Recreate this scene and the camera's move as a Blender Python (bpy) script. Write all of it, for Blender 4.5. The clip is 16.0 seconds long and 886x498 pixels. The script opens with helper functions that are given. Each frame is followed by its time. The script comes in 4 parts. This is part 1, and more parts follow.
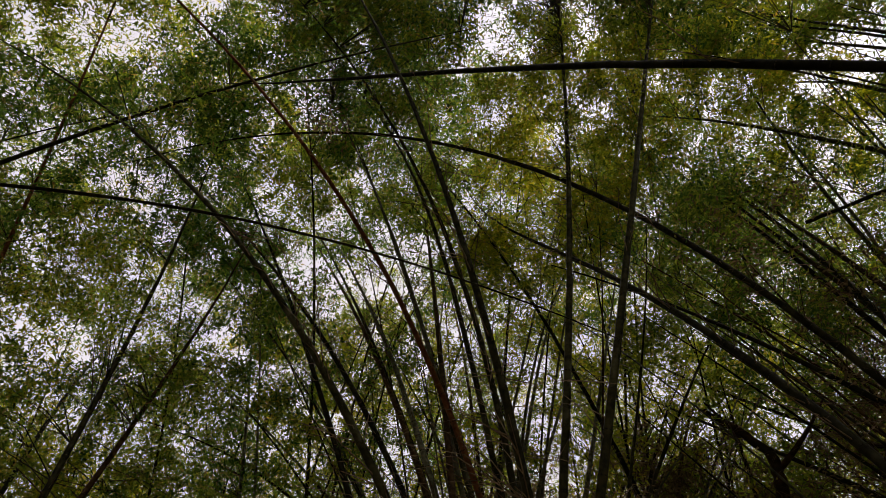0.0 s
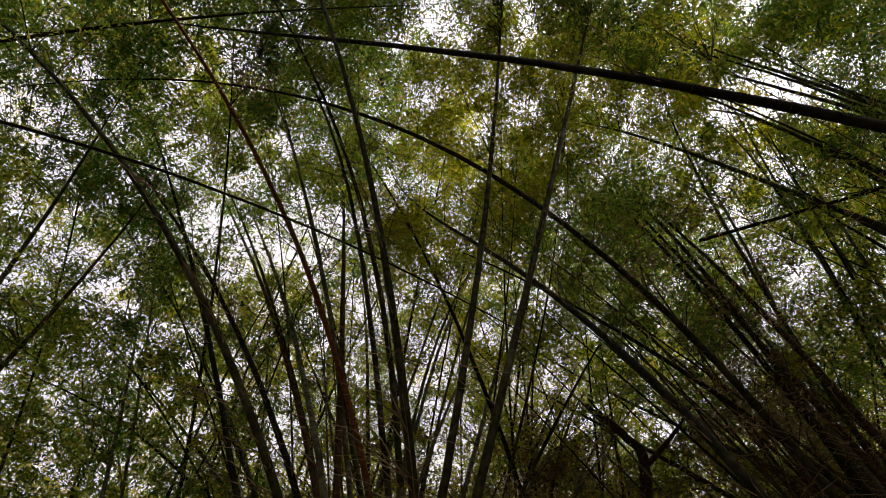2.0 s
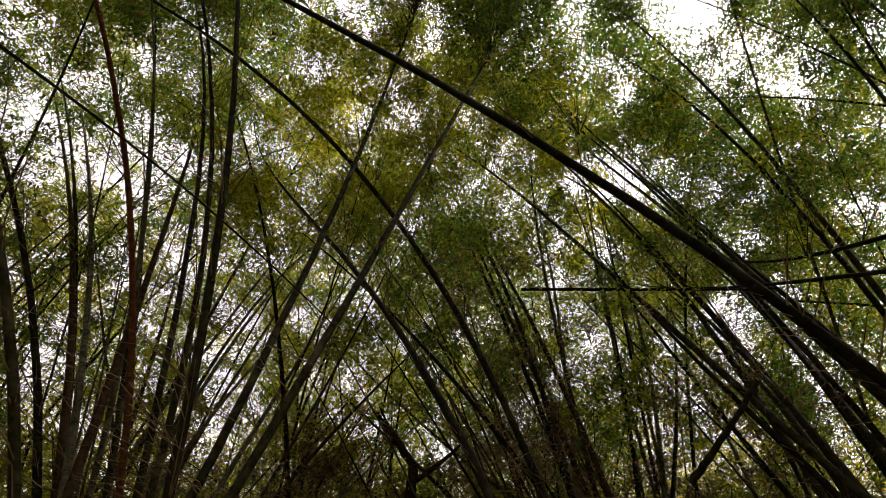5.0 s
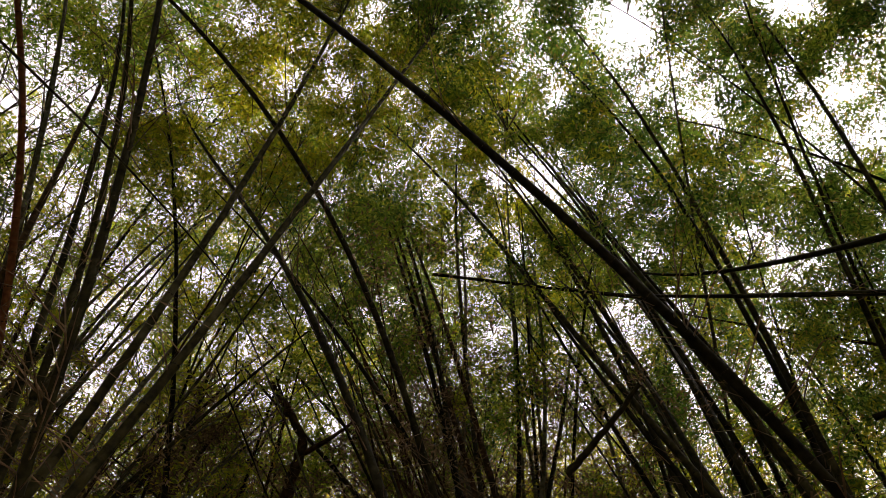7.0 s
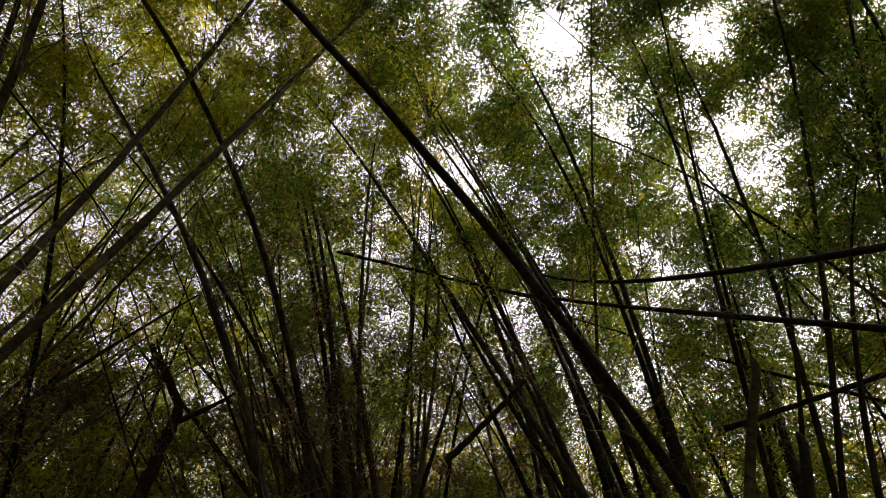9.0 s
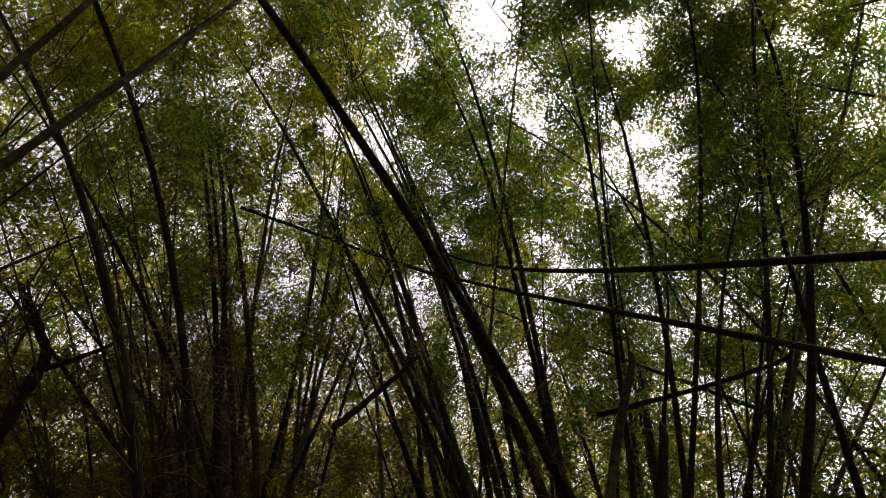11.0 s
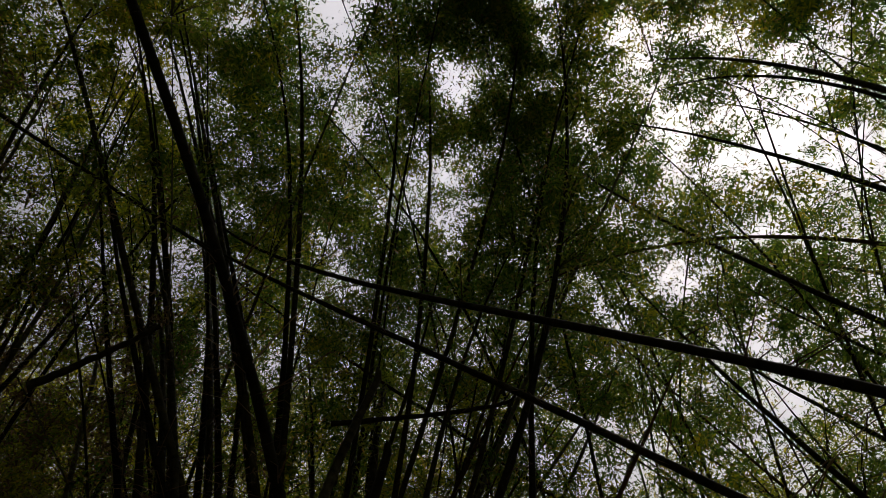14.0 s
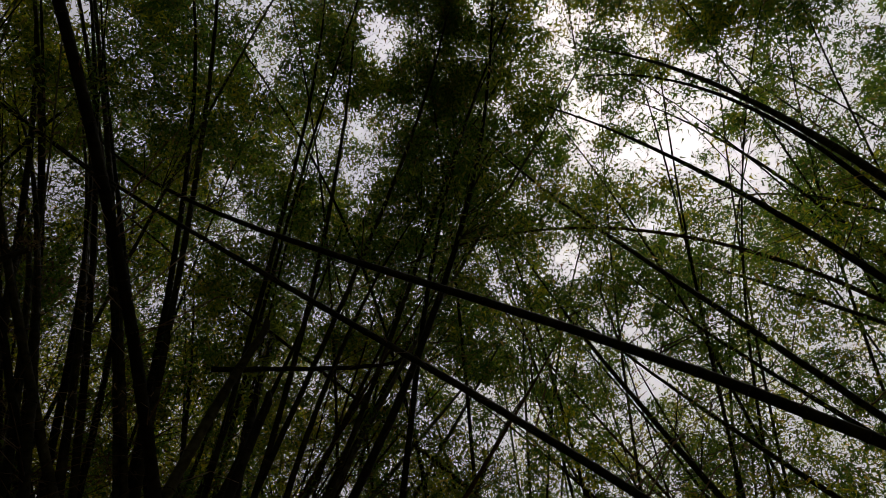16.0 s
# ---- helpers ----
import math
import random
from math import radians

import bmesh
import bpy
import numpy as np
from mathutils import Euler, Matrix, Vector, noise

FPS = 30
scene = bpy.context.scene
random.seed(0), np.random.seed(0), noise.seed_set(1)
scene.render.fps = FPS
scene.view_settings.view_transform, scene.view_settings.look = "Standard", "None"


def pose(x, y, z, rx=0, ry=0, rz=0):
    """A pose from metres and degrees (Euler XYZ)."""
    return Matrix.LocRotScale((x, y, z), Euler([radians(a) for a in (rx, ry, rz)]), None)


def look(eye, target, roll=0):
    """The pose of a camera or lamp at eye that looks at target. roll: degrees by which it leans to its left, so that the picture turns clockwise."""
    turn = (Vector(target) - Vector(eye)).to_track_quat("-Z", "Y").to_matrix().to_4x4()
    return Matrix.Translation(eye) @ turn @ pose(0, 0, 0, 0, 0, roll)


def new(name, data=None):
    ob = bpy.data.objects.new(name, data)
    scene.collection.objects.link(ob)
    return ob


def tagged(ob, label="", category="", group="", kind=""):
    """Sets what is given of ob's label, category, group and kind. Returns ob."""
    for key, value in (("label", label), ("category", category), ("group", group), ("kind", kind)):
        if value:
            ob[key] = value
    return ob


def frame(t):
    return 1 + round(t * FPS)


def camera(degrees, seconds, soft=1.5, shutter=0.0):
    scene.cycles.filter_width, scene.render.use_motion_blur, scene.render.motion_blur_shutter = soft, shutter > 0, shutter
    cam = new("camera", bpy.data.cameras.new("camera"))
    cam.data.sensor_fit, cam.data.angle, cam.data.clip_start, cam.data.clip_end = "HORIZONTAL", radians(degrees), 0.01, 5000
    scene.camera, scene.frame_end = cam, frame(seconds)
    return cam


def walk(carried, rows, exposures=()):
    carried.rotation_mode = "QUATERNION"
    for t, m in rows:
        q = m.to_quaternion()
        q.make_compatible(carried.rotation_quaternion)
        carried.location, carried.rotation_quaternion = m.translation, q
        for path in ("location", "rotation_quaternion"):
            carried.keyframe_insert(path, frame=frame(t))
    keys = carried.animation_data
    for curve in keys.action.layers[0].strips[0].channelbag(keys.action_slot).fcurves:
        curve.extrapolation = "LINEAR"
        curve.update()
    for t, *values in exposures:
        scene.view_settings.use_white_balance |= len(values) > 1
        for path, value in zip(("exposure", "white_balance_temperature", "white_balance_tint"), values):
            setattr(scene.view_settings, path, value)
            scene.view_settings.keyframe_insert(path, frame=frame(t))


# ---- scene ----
cam = camera(72.97, 16.0, soft=0.6)
EYE, SKY, SUN, SUN_AZ = 1.6, 1.3, 5.0, 126
# seconds, turn about x, y, z in degrees: the camera stands on one spot and turns
ROWS = [
    (0.0, 136.71, -0.15, 0.35),
    (0.5, 136.88, -0.06, -1.85),
    (1.0, 135.11, 0.63, -4.43),
    (1.5, 134.83, 0.56, -6.77),
    (2.0, 134.76, 0.86, -10.32),
    (2.5, 135.21, 0.83, -13.16),
    (3.0, 136.42, 0.56, -16.59),
    (3.5, 136.58, 0.63, -19.4),
    (4.0, 135.61, 0.27, -23.3),
    (4.2, 135.26, -0.06, -25.68),
    (6.3, 133.41, -0.61, -40.61),
    (6.5, 133.13, -0.51, -41.56),
    (7.0, 132.92, -0.4, -43.88),
    (7.5, 132.93, -0.46, -46.09),
    (8.0, 132.88, -0.46, -47.83),
    (8.5, 132.53, -0.71, -51.32),
    (9.0, 131.46, 0.3, -55.29),
    (9.2, 131.25, 0.52, -56.67),
    (11.3, 128.35, 0.83, -68.18),
    (11.5, 128.13, 0.56, -69.66),
    (12.0, 129.2, 0.33, -75.11),
    (12.5, 130.12, 0.31, -80.44),
    (13.0, 130.15, 0.94, -84.86),
    (13.5, 129.66, 1.55, -88.09),
    (14.0, 128.67, 1.51, -92.06),
    (14.5, 127.36, 1.2, -94.6),
    (15.0, 125.96, 0.8, -97.15),
    (15.5, 125.18, 1.03, -100.66),
    (16.0, 124.68, 1.42, -103.54),
]
walk(cam, [(t, pose(0.012 * math.sin(t), 0.012 * math.sin(0.7 * t), EYE, rx, ry, rz)) for t, rx, ry, rz in ROWS],
     exposures=[(0.0, 0.43, 6800, 17), (2.5, 0.86, 6800, 17), (4.0, 0.96, 6850, 18), (7.0, 1.06, 6950, 24), (9.0, 0.78, 6900, 23), (12.0, 0.52, 6850, 18), (13.0, -0.3, 6800, 15), (14.0, -0.96, 6700, 13), (16.0, -1.15, 6700, 13)])

# ---- world and light ----
SUN_WAY = Vector((math.sin(radians(SUN_AZ)), math.cos(radians(SUN_AZ)), 1.2))
world = bpy.data.worlds.new("overcast_sky")
scene.world = world
world.use_nodes = True
wn, wl = world.node_tree.nodes, world.node_tree.links
wn.clear()
sky = wn.new("ShaderNodeTexSky")
sky.sky_type, sky.sun_disc = "NISHITA", False
sky.sun_elevation, sky.sun_rotation = radians(50), radians(SUN_AZ)
sky.dust_density = 4.0
sky_dim = wn.new("ShaderNodeVectorMath")
sky_dim.operation = "SCALE"
sky_dim.inputs["Scale"].default_value = 0.10
cloud = wn.new("ShaderNodeTexNoise")
cloud.inputs["Scale"].default_value = 2.2
cloud.inputs["Detail"].default_value = 5.0
cloud_ramp = wn.new("ShaderNodeValToRGB")
cloud_ramp.color_ramp.elements[0].position, cloud_ramp.color_ramp.elements[0].color = 0.3, (0.80, 0.80, 0.90, 1)
cloud_ramp.color_ramp.elements[1].position, cloud_ramp.color_ramp.elements[1].color = 0.7, (1.0, 0.98, 0.99, 1)
cover = wn.new("ShaderNodeMix")
cover.data_type = "RGBA"
cover.inputs[0].default_value = 0.88
back, world_out = wn.new("ShaderNodeBackground"), wn.new("ShaderNodeOutputWorld")
wl.new(sky.outputs[0], sky_dim.inputs[0])
wl.new(cloud.outputs[0], cloud_ramp.inputs[0])
wl.new(sky_dim.outputs[0], cover.inputs[6])
wl.new(cloud_ramp.outputs[0], cover.inputs[7])
wl.new(cover.outputs[2], back.inputs["Color"])
# the overcast is brighter on the side of the veiled sun
sky_way, toward, glow = wn.new("ShaderNodeTexCoord"), wn.new("ShaderNodeVectorMath"), wn.new("ShaderNodeMapRange")
toward.operation = "DOT_PRODUCT"
toward.inputs[1].default_value = SUN_WAY.normalized()
glow.inputs["From Min"].default_value, glow.inputs["From Max"].default_value = 0.3, 1.0
glow.inputs["To Min"].default_value, glow.inputs["To Max"].default_value = 0.0, 1.0
lobe, level = wn.new("ShaderNodeMath"), wn.new("ShaderNodeMapRange")
lobe.operation = "POWER"
lobe.inputs[1].default_value = 2.6
level.inputs["To Min"].default_value, level.inputs["To Max"].default_value = 0.56 * SKY, 1.75 * SKY
wl.new(sky_way.outputs["Generated"], toward.inputs[0])
wl.new(toward.outputs["Value"], glow.inputs["Value"])
wl.new(glow.outputs[0], lobe.inputs[0])
wl.new(lobe.outputs[0], level.inputs["Value"])
wl.new(level.outputs[0], back.inputs["Strength"])
wl.new(back.outputs[0], world_out.inputs[0])

sun_lamp = bpy.data.lights.new("veiled_sun", "SUN")
sun_lamp.energy, sun_lamp.angle, sun_lamp.color = SUN, radians(14), (1.0, 0.96, 0.86)
sun = new("veiled_sun", sun_lamp)
sun.matrix_basis = look(SUN_WAY * 30, (0, 0, 0))


# ---- materials ----
def shader(name):
    mat = bpy.data.materials.new(name)
    mat.use_nodes = True
    nt = mat.node_tree
    nt.nodes.clear()
    return mat, nt.nodes, nt.links, nt.nodes.new("ShaderNodeOutputMaterial")


def ramp(nodes, stops):
    r = nodes.new("ShaderNodeValToRGB")
    e = r.color_ramp.elements
    while len(e) < len(stops):
        e.new(0.5)
    for el, (p, c) in zip(e, stops):
        el.position, el.color = p, (*c, 1)
    return r


def leaf_material(name, dark, mid, light, dead, through_light=0.5):
    """Thin leaves: colour differs from leaf to leaf, light comes through the blade."""
    mat, n, l, out = shader(name)
    geo = n.new("ShaderNodeNewGeometry")
    tone = ramp(n, [(0.0, dark), (0.45, mid), (0.86, light), (0.95, dead)])
    l.new(geo.outputs["Random Per Island"], tone.inputs[0])
    tex = n.new("ShaderNodeTexCoord")
    patch = n.new("ShaderNodeTexNoise")
    patch.inputs["Scale"].default_value, patch.inputs["Detail"].default_value = 0.8, 3
    l.new(tex.outputs["Object"], patch.inputs["Vector"])
    hsv = n.new("ShaderNodeHueSaturation")
    val = n.new("ShaderNodeMapRange")
    val.inputs["From Min"].default_value, val.inputs["From Max"].default_value = 0.3, 0.7
    val.inputs["To Min"].default_value, val.inputs["To Max"].default_value = 0.7, 1.35
    l.new(patch.outputs[0], val.inputs["Value"])
    l.new(val.outputs[0], hsv.inputs["Value"])
    l.new(tone.outputs[0], hsv.inputs["Color"])
    face, glow, gloss = n.new("ShaderNodeBsdfDiffuse"), n.new("ShaderNodeBsdfTranslucent"), n.new("ShaderNodeBsdfGlossy")
    gloss.inputs["Roughness"].default_value = 0.45
    gloss.inputs["Color"].default_value = (0.6, 0.65, 0.6, 1)
    lit = n.new("ShaderNodeHueSaturation")
    lit.inputs["Saturation"].default_value, lit.inputs["Value"].default_value = 1.1, 1.85
    l.new(hsv.outputs[0], face.inputs["Color"])
    l.new(hsv.outputs[0], lit.inputs["Color"])
    l.new(lit.outputs[0], glow.inputs["Color"])
    a, b = n.new("ShaderNodeMixShader"), n.new("ShaderNodeMixShader")
    a.inputs[0].default_value = through_light
    l.new(face.outputs[0], a.inputs[1])
    l.new(glow.outputs[0], a.inputs[2])
    b.inputs[0].default_value = 0.012
    l.new(a.outputs[0], b.inputs[1])
    l.new(gloss.outputs[0], b.inputs[2])
    l.new(b.outputs[0], out.inputs[0])
    return mat


def cane_material(name, low, high, blotch, rough=0.5):
    """Bamboo bark: fine streaks along the cane, blotches of lichen and a grey bloom."""
    mat, n, l, out = shader(name)
    tex, info = n.new("ShaderNodeTexCoord"), n.new("ShaderNodeObjectInfo")
    bark, grain, stain = n.new("ShaderNodeBsdfPrincipled"), n.new("ShaderNodeTexNoise"), n.new("ShaderNodeTexNoise")
    grain.inputs["Scale"].default_value, grain.inputs["Detail"].default_value = 14, 6
    stain.inputs["Scale"].default_value, stain.inputs["Detail"].default_value, stain.inputs["Roughness"].default_value = 2.3, 5, 0.65
    shift = n.new("ShaderNodeVectorMath")
    l.new(tex.outputs["Object"], shift.inputs[0])
    l.new(info.outputs["Random"], shift.inputs[1])
    l.new(shift.outputs[0], grain.inputs["Vector"])
    l.new(shift.outputs[0], stain.inputs["Vector"])
    tone, spots, mix = ramp(n, [(0.35, low), (0.65, high)]), ramp(n, [(0.52, (0, 0, 0)), (0.66, (1, 1, 1))]), n.new("ShaderNodeMix")
    mix.data_type = "RGBA"
    l.new(grain.outputs[0], tone.inputs[0])
    l.new(stain.outputs[0], spots.inputs[0])
    l.new(spots.outputs[0], mix.inputs[0])
    l.new(tone.outputs[0], mix.inputs[6])
    mix.inputs[7].default_value = (*blotch, 1)
    vary, span = n.new("ShaderNodeHueSaturation"), n.new("ShaderNodeMapRange")
    span.inputs["To Min"].default_value, span.inputs["To Max"].default_value = 0.35, 1.15
    l.new(info.outputs["Random"], span.inputs["Value"])
    l.new(span.outputs[0], vary.inputs["Value"])
    l.new(mix.outputs[2], vary.inputs["Color"])
    l.new(vary.outputs[0], bark.inputs["Base Color"])
    bark.inputs["Roughness"].default_value = rough
    bark.inputs["Specular IOR Level"].default_value = 0.07
    bump = n.new("ShaderNodeBump")
    bump.inputs["Strength"].default_value, bump.inputs["Distance"].default_value = 0.6, 0.012
    l.new(grain.outputs[0], bump.inputs["Height"])
    l.new(bump.outputs[0], bark.inputs["Normal"])
    l.new(bark.outputs[0], out.inputs[0])
    return mat


GREEN_LEAF = leaf_material("green_bamboo_leaf", (0.052, 0.083, 0.014), (0.122, 0.160, 0.025), (0.225, 0.238, 0.040), (0.22, 0.16, 0.05), 0.6)
# also given to shaded leaves past bearing 62, with shade in the colour
DEEP_SHADE_LEAF = leaf_material("deep_green_shade_bamboo_leaf", (0.025, 0.056, 0.013), (0.060, 0.106, 0.020), (0.12, 0.160, 0.030), (0.16, 0.115, 0.038), 0.52)
# yellow-green stands in for lit leaves, besides leaves yellow by chance
YELLOW_LIT_LEAF = leaf_material("yellow_lit_bamboo_leaf", (0.090, 0.108, 0.016), (0.175, 0.195, 0.024), (0.29, 0.265, 0.034), (0.30, 0.20, 0.045), 0.64)
DEAD_LEAF = leaf_material("dry_brown_leaf", (0.062, 0.044, 0.024), (0.12, 0.082, 0.042), (0.19, 0.13, 0.066), (0.22, 0.15, 0.075), 0.3)
# bark far darker than real cane: the grove's shade is put into it
SHADE_OLIVE_CANE = cane_material("shade_darkened_olive_cane", (0.012, 0.011, 0.004), (0.036, 0.031, 0.010), (0.066, 0.060, 0.028), 0.62)
RED_CANE = cane_material("reddish_brown_cane", (0.115, 0.040, 0.015), (0.22, 0.082, 0.030), (0.085, 0.055, 0.028), 0.65)
BROWN_CANE = cane_material("dry_brown_cane", (0.034, 0.018, 0.007), (0.085, 0.046, 0.018), (0.04, 0.030, 0.014), 0.7)
PALE_CANE = cane_material("pale_grey_green_cane", (0.066, 0.063, 0.036), (0.135, 0.13, 0.082), (0.052, 0.049, 0.026), 0.65)
TWIG = cane_material("brown_twig", (0.05, 0.042, 0.022), (0.09, 0.075, 0.04), (0.07, 0.07, 0.03), 0.8)
DRY_TWIG = cane_material("dry_twig", (0.085, 0.050, 0.024), (0.20, 0.125, 0.062), (0.22, 0.17, 0.10), 0.8)
NODE = cane_material("cane_node", (0.02, 0.017, 0.009), (0.045, 0.037, 0.02), (0.09, 0.08, 0.055), 0.8)


def soil_material():
    mat, n, l, out = shader("leaf_litter_soil")
    tex, soil = n.new("ShaderNodeTexCoord"), n.new("ShaderNodeBsdfPrincipled")
    big, small = n.new("ShaderNodeTexNoise"), n.new("ShaderNodeTexVoronoi")
    big.inputs["Scale"].default_value, big.inputs["Detail"].default_value, small.inputs["Scale"].default_value = 0.5, 8, 14
    l.new(tex.outputs["Object"], big.inputs["Vector"])
    l.new(tex.outputs["Object"], small.inputs["Vector"])
    a, b, mix = ramp(n, [(0.3, (0.07, 0.045, 0.025)), (0.7, (0.16, 0.115, 0.06))]), ramp(n, [(0.0, (0.05, 0.035, 0.02)), (0.8, (0.24, 0.18, 0.10))]), n.new("ShaderNodeMix")
    mix.data_type = "RGBA"
    mix.inputs[0].default_value = 0.5
    l.new(big.outputs[0], a.inputs[0])
    l.new(small.outputs["Distance"], b.inputs[0])
    l.new(a.outputs[0], mix.inputs[6])
    l.new(b.outputs[0], mix.inputs[7])
    l.new(mix.outputs[2], soil.inputs["Base Color"])
    soil.inputs["Roughness"].default_value = 0.95
    bump = n.new("ShaderNodeBump")
    bump.inputs["Distance"].default_value = 0.03
    l.new(small.outputs["Distance"], bump.inputs["Height"])
    l.new(bump.outputs[0], soil.inputs["Normal"])
    l.new(soil.outputs[0], out.inputs[0])
    return mat


# ---- ground ----
def grid_ground():
    rings, spokes = [0, 1.5, 3, 4.5, 6, 8, 10, 13, 16, 20, 26, 34, 50, 90, 200, 600, 2500], 64
    bm = bmesh.new()
    rows = []
    for i, r in enumerate(rings):
        row = []
        for k in range(spokes):
            a = 2 * math.pi * k / spokes
            x, y = r * math.cos(a), r * math.sin(a)
            z = 0.14 * noise.noise(Vector((x * 0.25, y * 0.25, 3.0))) * min(1, r / 3) - 0.08
            row.append(bm.verts.new((x, y, z)))
            if i == 0:
                break
        rows.append(row)
    for k in range(spokes):
        bm.faces.new((rows[0][0], rows[1][k], rows[1][(k + 1) % spokes]))
    for r0, r1 in zip(rows[1:], rows[2:]):
        for k in range(spokes):
            bm.faces.new((r0[k], r1[k], r1[(k + 1) % spokes], r0[(k + 1) % spokes]))
    me = bpy.data.meshes.new("ground")
    bm.to_mesh(me)
    bm.free()
    for p in me.polygons:
        p.use_smooth = True
    me.materials.append(soil_material())
    return tagged(new("ground", me), "brown forest floor covered with dry bamboo litter", "ground", kind="structure")


grid_ground()

# ---- bamboo ----
rng = np.random.default_rng(7)
EYE_POINT = np.array((0.0, 0.0, EYE))


def build_mesh(name, verts, faces, mat, smooth=True):
    """One mesh from numpy arrays of corners and of equal-sided faces."""
    me = bpy.data.meshes.new(name)
    count, sides = faces.shape
    me.vertices.add(len(verts))
    me.vertices.foreach_set("co", np.asarray(verts, np.float32).ravel())
    me.loops.add(count * sides)
    me.loops.foreach_set("vertex_index", faces.astype(np.int32).ravel())
    me.polygons.add(count)
    me.polygons.foreach_set("loop_start", np.arange(0, count * sides, sides, dtype=np.int32))
    me.polygons.foreach_set("use_smooth", np.full(count, smooth))
    me.materials.append(mat)
    me.update(calc_edges=True)
    return me


def part(name, me, parent, label=""):
    ob = new(name, me)
    ob.parent = parent
    return tagged(ob, label)


def tube(points, radii, sides):
    """Rings round a line of points."""
    pts = np.asarray(points, float)
    way = np.gradient(pts, axis=0)
    way /= np.linalg.norm(way, axis=1)[:, None] + 1e-9
    ref = np.array([[0, 0, 1.0]]) if np.abs(way[:, 2]).mean() < 0.75 else np.array([[0.31, 0.95, 0]])
    u = np.cross(way, ref)
    u /= np.linalg.norm(u, axis=1)[:, None] + 1e-9
    v = np.cross(way, u)
    a = np.arange(sides) * 2 * math.pi / sides
    ring = pts[:, None] + np.asarray(radii)[:, None, None] * (np.cos(a)[None, :, None] * u[:, None] + np.sin(a)[None, :, None] * v[:, None])
    n = len(pts)
    i, k = np.meshgrid(np.arange(n - 1), np.arange(sides), indexing="ij")
    j = (k + 1) % sides
    faces = np.stack([i * sides + k, i * sides + j, (i + 1) * sides + j, (i + 1) * sides + k], -1).reshape(-1, 4)
    return ring.reshape(-1, 3), faces


CULMS = []
LOOKS = {
    "green": (SHADE_OLIVE_CANE, "olive bamboo culm darkened as shade, with dull jointed bark and leafy twigs"),
    "red": (RED_CANE, "reddish brown bamboo culm with bare jointed bark"),
    "brown": (BROWN_CANE, "dry brown bamboo culm leaning in the grove"),
    "pale": (PALE_CANE, "pale grey-green bamboo culm with lichen bloom"),
    "broken": (SHADE_OLIVE_CANE, "dark snapped bamboo stump with a split top"),
    "far": (SHADE_OLIVE_CANE, "slim olive bamboo culm darkened as shade in the thicket behind"),
}


def culm_line(x, y, heading, lean, bow, sway, length, step):
    """The culm's line in its own upright plane: it starts lean degrees off plumb and bends on as it climbs."""
    s = np.linspace(0, length, max(4, int(length / step)))
    tilt = radians(lean) + bow * s / 10 + sway * (s / 10) ** 2
    ds = s[1] - s[0]
    out = np.concatenate([[0], np.cumsum(np.sin(tilt[:-1]) * ds)])
    up = np.concatenate([[0], np.cumsum(np.cos(tilt[:-1]) * ds)])
    h = radians(heading)
    return s, np.stack([x + out * math.sin(h), y + out * math.cos(h), up], 1)


def ring_mesh():
    """A node: the swollen ridge with a sheath scar below it."""
    prof = [(1.0, -0.16), (1.11, -0.04), (1.12, 0.05), (1.0, 0.16)]
    pts = [(0, 0, z) for _, z in prof]
    v, f = tube(pts, [r for r, _ in prof], 8)
    return build_mesh("node", v, f, NODE)


NODE_RING = ring_mesh()


